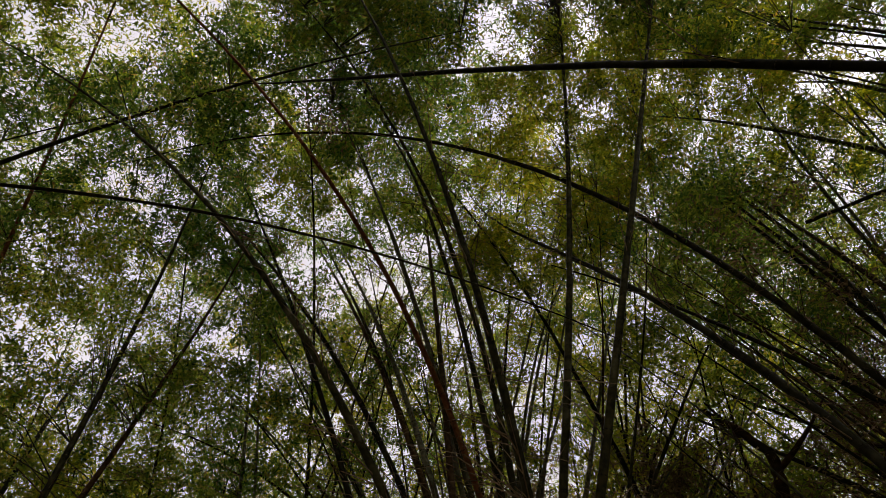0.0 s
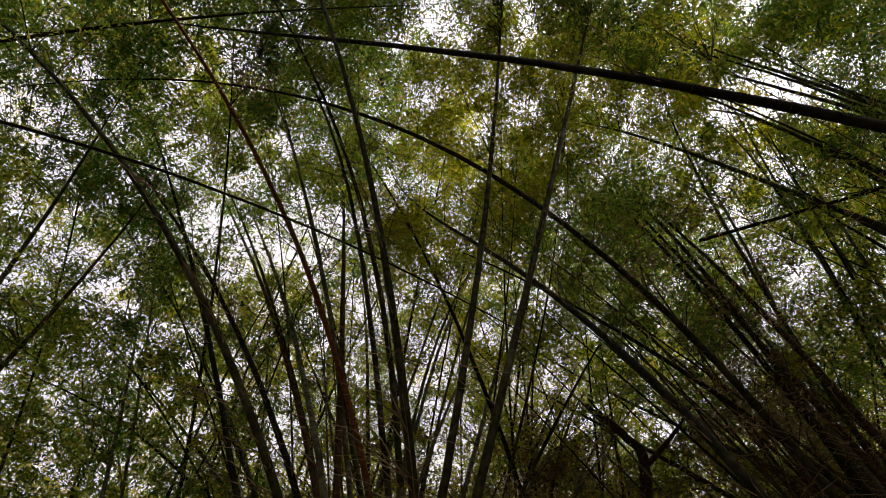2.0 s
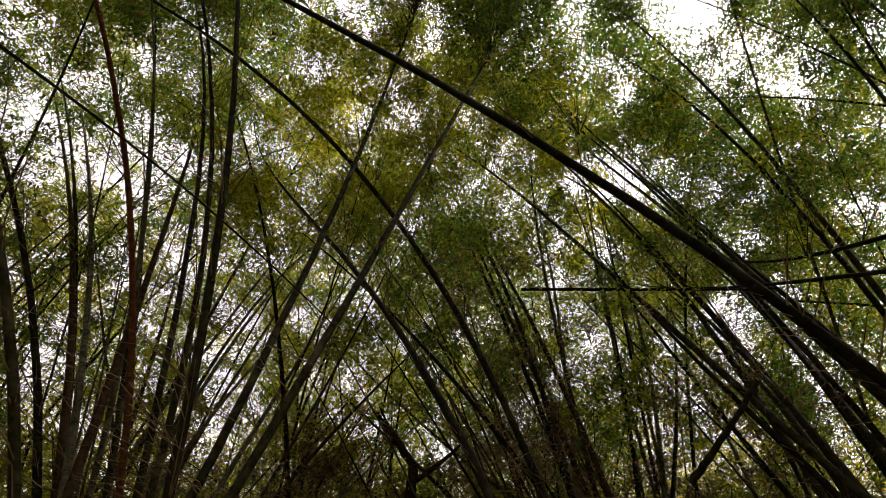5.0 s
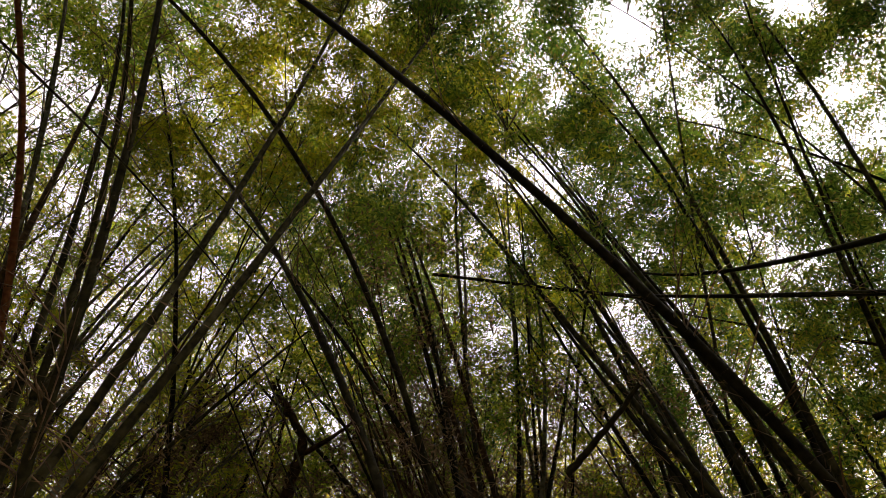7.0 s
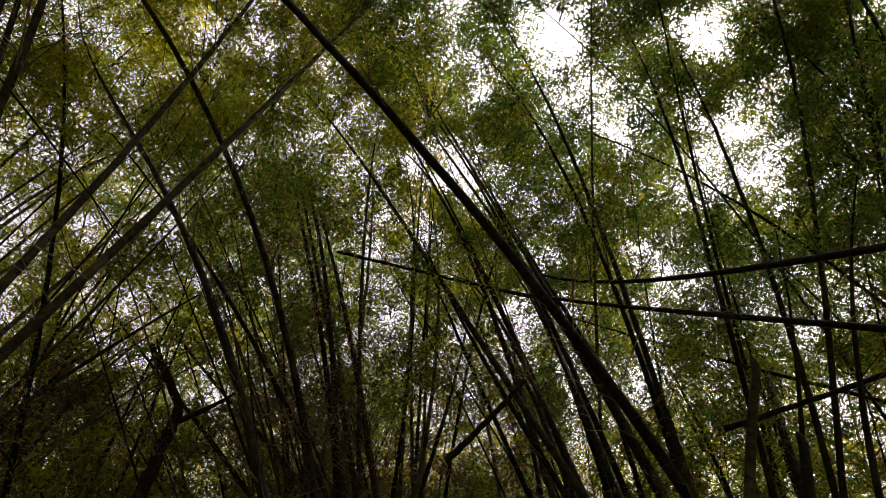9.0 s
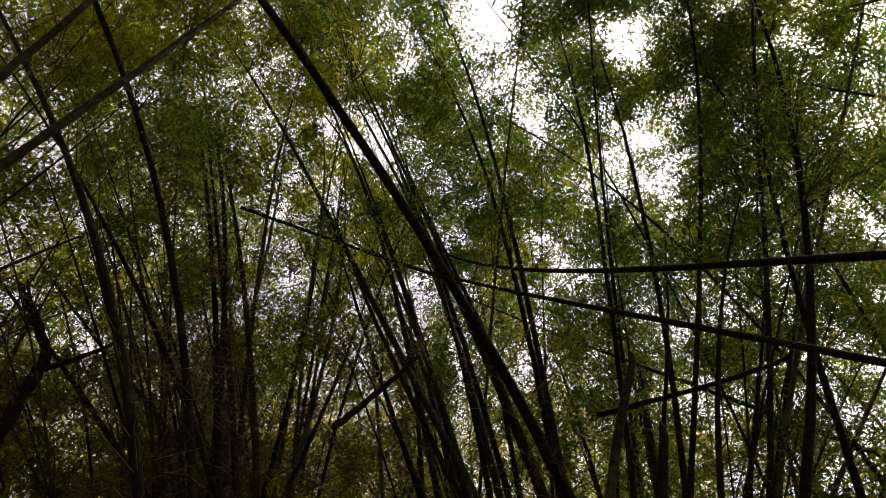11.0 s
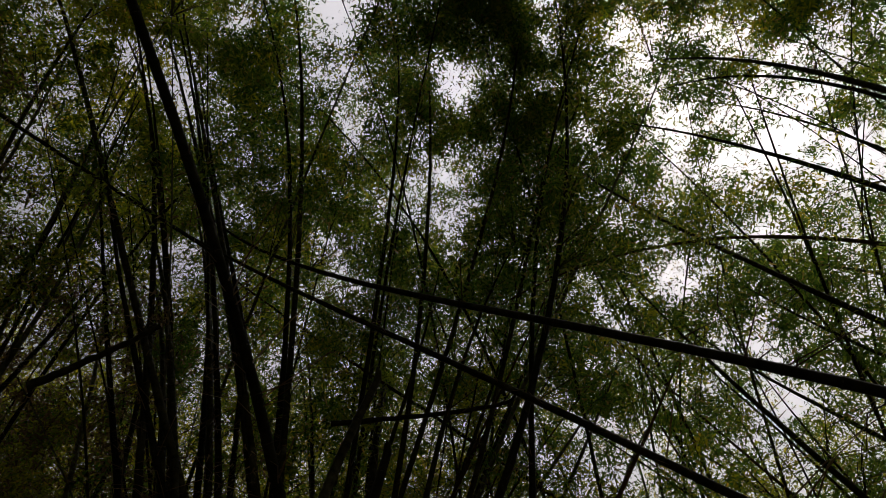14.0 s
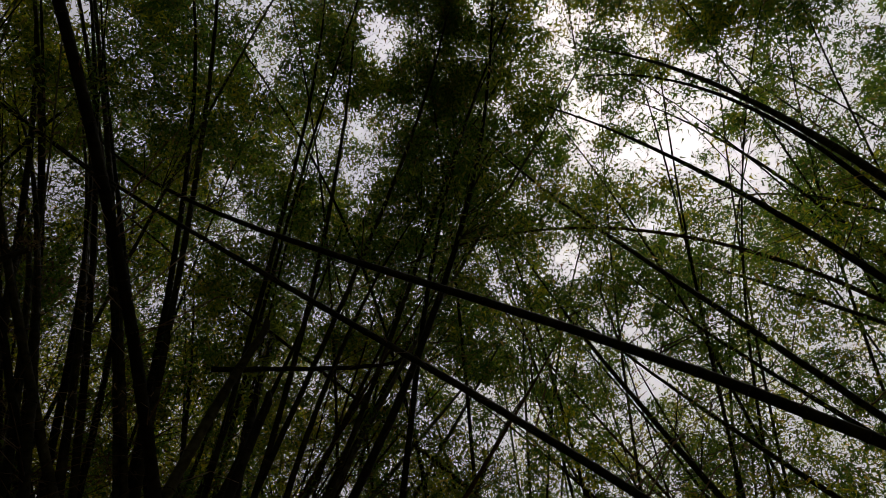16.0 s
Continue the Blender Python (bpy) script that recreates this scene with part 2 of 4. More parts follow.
def culm(x, y, heading, lean, bow, sway, length, radius, look_name="green", leafy=1.0, nodes=False):
    """One bamboo culm: stem with swollen joints, standing on the ground; twigs and leaves are hung on later."""
    mat, label = LOOKS[look_name]
    nodes = nodes or (look_name != "far" and radius > 0.038 and math.hypot(x, y) < 8.2)
    s, line = culm_line(x, y, heading, lean, bow, sway, length, 0.12)
    joint = 0.30 + 0.10 * rng.random()
    # one set of rings at every joint and one half way
    marks = np.arange(0, length, joint)
    stations, swell = [0.0], [1.12]
    for m in marks[1:]:
        stations += [m - joint / 2, m] if look_name == "far" else [m - joint / 2, m - 0.03, m, m + 0.03]
        swell += [1.0, 1.09] if look_name == "far" else [1.0, 1.0, 1.09, 1.0]
    stations.append(length)
    swell.append(1.0)
    stations = np.array(stations)
    pts = np.stack([np.interp(stations, s, line[:, i]) for i in range(3)], 1)
    # slight zigzag from joint to joint
    wob = np.interp(stations, marks, rng.normal(0, radius * 0.06, len(marks)))
    pts[:, 0] += wob
    pts[:, 1] += np.interp(stations, marks, rng.normal(0, radius * 0.06, len(marks)))
    pts[0, 2] = -0.2
    broken = look_name == "broken"
    rad = radius * (1 - (0.15 if broken else 0.85) * (stations / length) ** 1.9) * np.array(swell)
    if broken:
        pts = np.vstack([pts, pts[-1] + (0.02, 0.0, 0.10), pts[-1] + (0.03, 0.01, 0.16)])
        rad = np.append(rad, [rad[-1] * 0.8, rad[-1] * 0.15])
    thing = tagged(new("bamboo_culm"), label, "bamboo", "bamboo culms of the grove")
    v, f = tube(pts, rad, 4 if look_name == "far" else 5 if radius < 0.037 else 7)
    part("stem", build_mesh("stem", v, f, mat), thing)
    if nodes:
        way = np.gradient(pts, axis=0)
        for m in marks[2:]:
            i = int(np.argmin(np.abs(stations - m)))
            r = radius * (1 - (0.15 if broken else 0.85) * (m / length) ** 1.9)
            ring = part("node", NODE_RING, thing)
            ring.matrix_basis = Matrix.LocRotScale(Vector(pts[i]), Vector(way[i]).to_track_quat("Z", "Y"), (r, r, max(r, 0.03)))
    CULMS.append({"thing": thing, "s": s, "line": line, "length": length, "leafy": 0.0 if broken else leafy, "mat": mat, "look": look_name, "radius": radius})
    return thing


def lodged(low, mid, high, radius):
    """A fallen culm among the standing ones, slightly bowed; placed to fit the camera's view."""
    a, m, c = (np.array(p) for p in (low, mid, high))
    t = np.linspace(-0.05, 1.05, 28)[:, None]
    line = a * (1 - t) + c * t + (m - (a + c) / 2) * 4 * t * (1 - t)
    line[1:-1] += rng.normal(0, radius * 0.12, (26, 3))
    thing = tagged(new("fallen_bamboo_culm"), "dead bamboo culm placed among the standing culms to fit the view", "bamboo", "fallen culms")
    v, f = tube(line, radius * (1 - 0.4 * np.linspace(0, 1, 28)) * np.where(np.arange(28) % 3 == 0, 1.1, 1.0), 7)
    part("stem", build_mesh("stem", v, f, SHADE_OLIVE_CANE), thing)


# culms that can be told apart: foot x, y, heading, lean, bow, sway, length, radius
culm(5.72, 0.33, 297.3, 17.0, 1.019, -0.426, 16.7, 0.044, "green", nodes=True)
culm(5.23, 4.48, 281.1, 7.0, 0.434, 0.270, 18.3, 0.045, "green", nodes=True)
culm(3.22, 2.78, 340.8, 7.9, 0.960, -0.479, 18.3, 0.042, "green", nodes=True)
culm(7.08, 4.64, 289.5, 16.9, 0.683, -0.075, 10.2, 0.049, "green", nodes=True)
culm(6.76, 0.48, 347.2, 30.7, -0.248, 0.158, 18.3, 0.049, "green")
culm(1.32, 8.24, 222.7, 5.5, 0.614, 0.297, 14.9, 0.047, "red", nodes=True)
culm(-11.93, 5.28, 97.3, 15.0, 0.823, -0.083, 17.0, 0.047, "green")
culm(-13.07, 2.09, 85.8, 29.2, 0.998, -0.033, 16.4, 0.030, "green", nodes=True)
culm(0.85, 5.46, 255.2, 12.7, 0.634, 0.059, 12.8, 0.046, "green", nodes=True)
culm(0.93, 7.08, 288.7, 8.3, 0.686, -0.228, 18.3, 0.049, "green")
culm(0.46, 7.22, 283.1, 17.1, 0.156, -0.017, 15.4, 0.049, "green")
culm(0.90, 11.19, 255.8, 12.9, 0.454, -0.013, 12.5, 0.049, "green")
culm(0.80, 6.60, 317.2, 10.1, 0.533, -0.184, 18.3, 0.049, "brown")
culm(1.09, 7.43, 301.2, 12.8, 0.250, -0.030, 15.7, 0.049, "green")
culm(0.72, 6.05, 325.6, 10.8, 0.514, -0.175, 18.3, 0.049, "pale")
culm(3.00, 11.19, 276.7, 14.9, 0.417, -0.235, 12.5, 0.049, "pale")
culm(1.49, 8.28, 261.9, 11.3, 0.072, 0.026, 16.2, 0.049, "green")
culm(0.30, 5.53, 347.8, 12.2, 0.136, -0.006, 18.3, 0.048, "brown")
culm(1.35, 6.88, 274.5, 10.4, -0.221, 0.285, 17.2, 0.046, "green")
culm(0.94, 6.87, 230.3, -0.1, 0.052, 0.537, 14.1, 0.049, "green")
culm(0.89, 4.44, 235.6, 3.3, 0.235, 0.215, 11.8, 0.042, "green", nodes=True)
culm(0.84, 9.82, 352.2, 8.5, 0.098, 0.130, 18.3, 0.049, "brown")
culm(0.93, 9.02, 228.4, 7.1, 0.107, 0.240, 13.6, 0.049, "pale")
culm(0.06, 5.05, 97.0, 15.9, -0.259, 0.099, 17.2, 0.042, "green", nodes=True)
culm(0.01, 4.55, 96.6, 18.4, -0.089, 0.045, 18.3, 0.041, "green", nodes=True)
culm(4.19, 9.29, 260.2, 10.6, 0.053, 0.163, 15.4, 0.049, "green")
culm(0.36, 9.76, 42.8, 7.2, 0.280, -0.024, 18.3, 0.049, "pale")
culm(10.46, 4.87, 322.1, 27.7, 0.741, -0.433, 16.7, 0.049, "brown")
culm(5.66, 5.14, 359.8, 2.6, 0.228, 0.056, 17.7, 0.049, "green")
culm(5.43, 4.43, 6.9, 9.4, 0.320, -0.101, 18.3, 0.049, "green")
culm(7.93, 6.54, 262.8, 10.4, 0.072, -0.206, 16.4, 0.047, "pale")
culm(7.35, 7.95, 184.8, 10.3, -0.085, -0.108, 14.6, 0.049, "pale")
culm(7.85, 1.46, 305.4, 6.0, -0.174, 0.239, 16.4, 0.049, "green")
culm(8.19, 1.68, 320.2, 3.6, -0.125, 0.264, 15.9, 0.049, "green")
culm(7.48, 1.02, 343.7, 9.7, 0.315, -0.161, 15.7, 0.049, "green")
culm(8.14, 1.86, 333.3, 8.2, 0.112, 0.057, 15.1, 0.049, "green")
culm(6.67, 2.25, 17.1, 12.9, -0.063, 0.184, 18.3, 0.049, "green")
culm(12.53, 5.08, 236.0, 14.1, 0.519, -0.103, 16.4, 0.041, "pale")
culm(5.23, 1.31, 42.0, 18.9, 0.296, 0.033, 13.8, 0.047, "green", nodes=True)
culm(6.22, 1.55, 46.3, 13.0, 0.337, -0.016, 12.5, 0.049, "green")
culm(5.07, 1.45, 52.5, 26.1, 0.270, 0.054, 18.3, 0.046, "green")
culm(7.67, 2.04, 63.4, 11.2, 0.387, 0.000, 15.7, 0.049, "green")
culm(4.98, 5.20, 78.4, 25.3, 0.433, -0.459, 14.1, 0.049, "green")
culm(7.84, 5.58, 32.5, 10.6, 0.045, -0.200, 15.1, 0.044, "pale")
culm(10.84, 8.05, 232.6, 11.5, 0.402, 0.002, 12.0, 0.049, "pale")
culm(8.69, 4.46, 50.2, 12.7, 0.383, -0.005, 15.9, 0.049, "pale")
culm(7.03, 0.98, 337.0, 24.6, 0.175, -0.341, 8.9, 0.049, "green", nodes=True)
culm(6.53, 1.69, 47.5, 12.2, 0.355, -0.041, 12.5, 0.049, "green")
culm(11.59, 3.66, 30.6, 14.1, 0.499, -0.219, 16.4, 0.049, "green")
culm(9.19, 1.38, 233.8, 7.9, 0.263, -0.320, 16.4, 0.044, "green")
culm(13.41, 1.60, 254.9, 11.1, 0.432, 0.081, 15.9, 0.049, "green")
culm(8.60, 1.18, 180.0, 15.5, -0.304, 0.073, 18.3, 0.046, "green")
culm(9.05, 1.48, 201.5, 16.9, 0.202, -0.226, 18.3, 0.043, "green")
culm(5.27, 1.01, 154.7, 36.8, -0.548, 0.117, 18.3, 0.047, "green", nodes=True)
culm(9.36, 1.01, 199.2, 29.6, -0.486, 0.257, 18.3, 0.045, "green")
culm(10.03, 0.70, 200.9, 16.5, 0.526, -0.280, 17.2, 0.042, "pale")
culm(5.39, -12.35, 14.8, 12.7, 0.771, 0.270, 16.2, 0.049, "brown")
culm(8.81, 1.07, 154.3, 20.4, 0.258, -0.269, 9.7, 0.049, "green")
culm(9.36, 1.02, 169.7, 21.8, 0.274, -0.292, 9.7, 0.049, "green")
culm(10.29, 0.09, 164.0, 26.9, 0.374, -0.342, 10.2, 0.049, "pale")
culm(9.01, 1.15, 144.7, 32.0, 0.597, -0.408, 12.5, 0.049, "pale")
culm(9.70, -1.77, 131.7, 24.9, 0.497, 0.068, 13.3, 0.042, "pale")
culm(1.59, -6.07, 31.9, 35.7, 1.180, -0.791, 15.7, 0.047, "green", nodes=True)
culm(3.52, -5.67, 21.7, 44.0, 0.508, -0.328, 15.7, 0.042, "green", nodes=True)
culm(11.05, -7.76, 0.7, 40.1, 0.496, -0.245, 17.7, 0.049, "brown")
culm(3.26, -7.48, 57.7, 27.2, 0.403, -0.303, 15.7, 0.049, "green")
culm(1.69, -5.03, 78.6, 8.5, 0.369, 0.071, 11.8, 0.049, "green", nodes=True)
culm(3.46, -7.36, 68.5, 4.1, 0.120, 0.340, 14.9, 0.049, "green")
culm(2.43, -6.98, 60.0, 18.5, 0.266, 0.025, 13.3, 0.049, "green")
culm(4.40, -9.63, 77.8, 11.6, 0.153, 0.059, 18.3, 0.049, "green")
culm(2.20, -8.22, 101.2, 13.0, 0.521, 0.039, 15.1, 0.049, "green")
culm(9.49, -7.29, 282.3, 10.5, 0.081, -0.193, 15.1, 0.036, "green")
culm(5.16, -6.22, 54.5, 30.4, 0.056, -0.236, 9.4, 0.049, "green")
culm(4.41, -8.52, 57.5, 39.4, 0.270, -0.375, 10.5, 0.049, "green")
culm(3.46, -8.54, 72.7, 34.5, 0.395, -0.408, 11.8, 0.049, "green")
culm(2.49, -9.50, 85.7, 24.7, 0.668, -0.294, 17.7, 0.049, "green")
culm(10.54, -8.19, 45.5, 32.1, 0.164, -0.694, 9.9, 0.049, "brown")
culm(7.53, 0.04, 168.4, 32.6, 0.312, -0.374, 8.1, 0.043, "brown")
culm(9.57, -9.58, 78.8, 30.3, 0.748, -0.404, 15.4, 0.049, "brown")
culm(7.82, 1.89, 148.7, 19.7, 0.122, -0.330, 8.9, 0.049, "green")
culm(7.06, 3.17, 57.1, 10.5, 0.406, 0.036, 18.3, 0.042, "green")
culm(6.71, 2.00, 53.7, 8.9, 0.587, -0.184, 16.4, 0.047, "green")
culm(10.19, 3.05, 288.6, 11.7, 0.384, -0.038, 12.3, 0.049, "green")
culm(7.87, 0.60, 2.1, 14.2, 0.242, -0.166, 14.9, 0.049, "green")
culm(10.85, 3.45, 279.5, 11.4, 0.487, 0.032, 13.6, 0.049, "green")
culm(7.29, 1.12, 3.4, 8.2, 0.369, -0.145, 18.3, 0.049, "green")
culm(-4.45, 5.94, 350.5, 10.6, -0.069, -0.174, 12.0, 0.049, "green")
culm(-5.48, 6.67, 31.5, 14.1, 0.043, -0.138, 12.3, 0.049, "brown")
culm(-8.42, 9.74, 161.2, 11.4, 0.333, -0.099, 17.0, 0.049, "red")
culm(2.01, 12.31, 259.8, 19.8, 0.631, -0.096, 13.1, 0.049, "pale")
culm(1.57, 12.56, 270.7, 15.7, 0.687, 0.072, 13.6, 0.049, "brown")
culm(-6.46, 8.16, 329.4, 8.2, 0.364, 0.165, 18.3, 0.047, "green")
culm(-2.54, 8.87, 323.5, 11.4, 0.316, -0.061, 13.6, 0.043, "pale")
culm(-3.33, 13.08, 185.1, 11.4, 0.407, 0.011, 11.5, 0.040, "pale")
culm(-0.32, 13.50, 145.9, 11.9, 0.356, -0.073, 13.8, 0.049, "pale")
culm(1.01, 13.47, 160.3, 11.0, 0.400, 0.039, 12.3, 0.049, "pale")
culm(0.52, 7.92, 60.6, 13.9, 0.293, -0.181, 12.8, 0.049, "pale")
culm(1.70, 9.16, 51.7, 11.9, 0.448, 0.022, 12.8, 0.049, "brown")
culm(2.21, 8.66, 46.2, 12.4, 0.488, 0.039, 13.1, 0.049, "brown")
culm(5.44, 12.36, 193.6, 11.5, 0.397, -0.003, 9.7, 0.049, "green")
culm(12.30, 2.84, 153.8, 13.7, 0.069, -0.291, 11.5, 0.049, "green")
culm(7.71, 2.20, 342.0, 17.4, 0.175, -0.203, 9.9, 0.049, "green")
culm(7.63, 7.16, 158.6, 9.8, -0.050, -0.144, 14.1, 0.049, "green")
culm(10.65, 8.30, 228.1, 11.4, 0.402, 0.006, 11.8, 0.049, "green")
culm(5.87, 4.99, 29.1, 10.4, 0.384, 0.033, 15.7, 0.049, "pale")
culm(6.13, 5.75, 15.8, 9.2, 0.394, 0.030, 13.8, 0.049, "brown")
culm(3.71, 11.82, 86.2, 16.7, 0.154, -0.337, 10.7, 0.049, "brown")
culm(5.94, 12.12, 198.4, 11.6, 0.390, -0.009, 9.4, 0.049, "brown")
culm(6.44, 3.77, 348.0, 29.1, 0.655, -0.345, 14.9, 0.049, "green")
culm(0.07, 8.98, 49.3, 11.7, 0.314, 0.009, 12.3, 0.049, "pale")
culm(0.74, 11.04, 96.6, 4.1, -0.114, 0.360, 14.6, 0.049, "pale")
culm(0.63, 9.82, 112.9, 17.5, 0.459, -0.098, 10.2, 0.049, "green")
culm(9.25, 1.18, 67.4, 11.4, 0.411, 0.004, 10.7, 0.049, "green")
culm(6.85, 0.36, 175.9, 2.5, 0.465, 0.173, 7.6, 0.043, "green", nodes=True)
culm(7.94, -1.19, 161.2, 4.4, 0.020, 0.161, 14.6, 0.049, "green")
culm(9.06, 1.64, 104.4, 12.7, 0.529, 0.054, 11.0, 0.049, "brown")
culm(9.55, 6.03, 126.6, 12.9, 0.144, -0.182, 9.9, 0.049, "brown")
culm(5.81, 4.19, 355.9, 11.8, 0.243, -0.125, 16.4, 0.045, "brown")
culm(5.51, 3.99, 16.5, 9.4, 0.456, -0.178, 18.3, 0.049, "brown")
culm(6.57, 5.16, 13.0, 11.4, 0.389, -0.005, 11.0, 0.049, "brown")
culm(6.99, 6.18, 297.5, 13.5, 0.406, -0.029, 8.7, 0.049, "brown")
culm(7.31, 4.63, 356.4, 34.6, 0.148, -0.659, 10.2, 0.049, "brown")
culm(6.67, 6.33, 120.8, 13.3, 0.066, -0.354, 12.8, 0.049, "pale")
culm(10.48, 8.51, 228.3, 11.2, 0.409, 0.044, 13.6, 0.049, "pale")
culm(4.06, 1.26, 123.1, 12.8, 0.604, 0.062, 4.6, 0.045, "broken", nodes=True)
culm(7.06, 0.63, 89.3, 15.9, 0.667, 0.088, 15.1, 0.068, "broken", nodes=True)
culm(5.42, 0.96, 119.4, 13.2, 0.454, 0.008, 4.2, 0.058, "broken", nodes=True)
lodged((7.57, 0.88, 4.75), (7.53, -0.73, 4.89), (7.41, -1.29, 4.99), 0.035)
lodged((4.38, 2.96, 3.75), (4.45, 2.66, 3.98), (4.50, 2.23, 4.31), 0.035)
lodged((-1.86, 7.51, 4.46), (-1.44, 7.58, 4.50), (-0.82, 7.67, 4.52), 0.035)
lodged((4.84, 4.87, 7.42), (6.37, 3.29, 7.04), (6.85, 2.63, 6.82), 0.025)

def slim_clump(x, y, count, heading, lean, length, looks):
    """Slim young and dead culms that fan out of one root stock."""
    for k in range(count):
        turn, out = rng.uniform(0, 2 * math.pi), 0.9 * math.sqrt(rng.random())
        culm(x + out * math.cos(turn), y + out * math.sin(turn), rng.uniform(*heading), rng.uniform(*lean), rng.uniform(0.1, 0.7), rng.uniform(-0.35, 0.1), rng.uniform(*length), rng.uniform(0.02, 0.036), looks[k % len(looks)], leafy=0.5)


slim_clump(7.6, 7.4, 14, (250, 350), (8, 34), (8, 13), ("brown", "green", "pale"))
slim_clump(1.0, 9.6, 12, (40, 120), (10, 30), (9, 14), ("pale", "brown", "green"))
slim_clump(0.9, 9.2, 7, (200, 290), (6, 22), (8, 12), ("green", "pale"))
slim_clump(8.6, 6.6, 14, (260, 420), (3, 24), (7, 11), ("brown", "brown", "green"))
slim_clump(10.6, 1.2, 12, (130, 220), (10, 30), (8, 12), ("green", "brown"))
slim_clump(10.5, 3.6, 8, (250, 340), (5, 20), (8, 12), ("green", "pale"))
slim_clump(9.5, -8.5, 8, (10, 80), (14, 36), (8, 12), ("brown", "green"))


def dead_tree(base, bends, radius):
    """A crooked dead trunk with a snapped limb, in short kinked lengths."""
    thing = tagged(new("dead_tree"), "crooked dark dead tree trunk with a snapped limb", "tree")
    pts = [Vector((*base, -0.2))]
    for way, long in bends:
        pts.append(pts[-1] + Vector(way).normalized() * long)
    knee = np.array(pts)
    at = np.linspace(0, len(knee) - 1, 6 * len(knee))
    line = np.stack([np.interp(at, np.arange(len(knee)), knee[:, i]) for i in range(3)], 1)
    line[1:-1] = (line[:-2] + 2 * line[1:-1] + line[2:]) / 4 + rng.normal(0, radius * 0.12, (len(line) - 2, 3))
    v, f = tube(line, radius * (1 - 0.65 * np.linspace(0, 1, len(line)) ** 1.5) * rng.uniform(0.9, 1.12, len(line)), 8)
    part("trunk", build_mesh("trunk", v, f, BROWN_CANE), thing)
    for k, (side, long) in enumerate([((0.9, -0.3, 0.7), 1.1), ((-0.6, 0.5, 1.0), 0.7)]):
        root = line[len(line) // 2 + 5 * k]
        s = np.linspace(0, 1, 7)[:, None]
        limb = root + np.array(side) * long * s + np.array((0, 0, 0.25)) * s ** 2
        v, f = tube(limb, radius * 0.5 * (1 - 0.7 * s[:, 0]), 6)
        part("limb", build_mesh("limb", v, f, BROWN_CANE), thing, "short bare limb")


dead_tree((4.61, 8.31), [((0.0, 0.0, 4.83), 4.83), ((0.09, -0.05, 0.67), 0.68), ((0.06, -0.03, 0.65), 0.65), ((-0.37, 0.2, 0.59), 0.72), ((-0.28, 0.14, 0.33), 0.45)], 0.11)

# the thicket behind: slim culms in loose clumps all round
for k in range(140):
    ahead = k % 6 != 0
    az = radians(rng.uniform(-70, 168)) if ahead else radians(rng.uniform(168, 290))
    dist = rng.uniform(11, 21) if ahead else rng.uniform(7, 16)
    culm(dist * math.sin(az), dist * math.cos(az), math.degrees(az) + 180 + rng.uniform(-70, 70), rng.uniform(0, 8), rng.uniform(0.0, 0.35), rng.uniform(0, 0.22), rng.uniform(12, 19), rng.uniform(0.024, 0.042), "far")

# ---- canopy ----
OPENINGS, MASSES = [], []


def opening(az, el, wide, clear=1.0):
    """A gap cut through the foliage to fit the camera's view, by bearing, height angle and half width in degrees."""
    OPENINGS.append((az, el, wide, clear))


def mass(az, el, dist, wide, tone):
    """A dense tuft of foliage, by bearing, height angle, distance and half width in degrees."""
    MASSES.append((az, el, dist if tone == "g" else max(8.0, 1.35 * dist), wide, tone))


opening(-56.5, 53.9, 4.0, 0.95)
opening(-50.8, 54.7, 2.7, 0.95)
opening(-44.6, 60.4, 2.8, 0.85)
opening(-55.3, 45.4, 2.2, 0.7)
opening(-51.7, 44.3, 2.6, 0.5)
opening(-37.0, 45.9, 4.4, 0.5)
opening(-42.4, 46.4, 2.4, 0.5)
opening(-40.2, 36.6, 2.3, 0.4)
opening(9.2, 67.1, 2.5, 0.95)
opening(13.2, 64.4, 1.5, 0.6)
opening(44.5, 52.4, 1.4, 0.7)
opening(30.6, 57.7, 2.0, 0.5)
opening(46.5, 45.3, 3.7, 0.6)
opening(47.5, 41.4, 2.7, 0.6)
opening(-6.9, 44.9, 3.2, 0.6)
opening(-11.9, 39.7, 3.2, 0.5)
opening(0.6, 36.1, 2.7, 0.6)
opening(11.6, 42.4, 2.7, 0.4)
opening(24.1, 41.9, 1.3, 0.6)
opening(-29.1, 36.6, 3.0, 0.4)
opening(-35.8, 30.1, 1.8, 0.4)
opening(-18.4, 32.1, 2.0, 0.3)
opening(-9.9, 53.4, 2.7, 0.4)
opening(6.1, 39.1, 2.1, 0.4)
opening(12.8, 32.3, 2.6, 0.3)
opening(22.6, 31.4, 2.0, 0.3)
opening(-31.8, 25.2, 1.8, 0.4)
opening(13.4, 66.0, 4.5, 0.95)
opening(3.0, 63.0, 2.5, 0.7)
opening(29.7, 66.2, 1.5, 0.7)
opening(77.9, 51.6, 2.6, 0.95)
opening(-6.5, 44.9, 3.0, 0.7)
opening(-13.0, 49.4, 2.5, 0.6)
opening(-13.3, 39.5, 2.9, 0.5)
opening(-18.4, 43.4, 2.8, 0.4)
opening(-25.2, 46.1, 1.8, 0.4)
opening(-7.6, 53.3, 2.0, 0.5)
opening(-18.4, 33.4, 1.8, 0.6)
opening(7.1, 38.1, 2.1, 0.6)
opening(1.4, 35.6, 1.5, 0.6)
opening(45.1, 52.2, 1.6, 0.8)
opening(46.8, 45.3, 3.1, 0.7)
opening(47.5, 40.3, 3.1, 0.7)
opening(47.9, 34.9, 2.0, 0.6)
opening(31.0, 56.6, 2.1, 0.5)
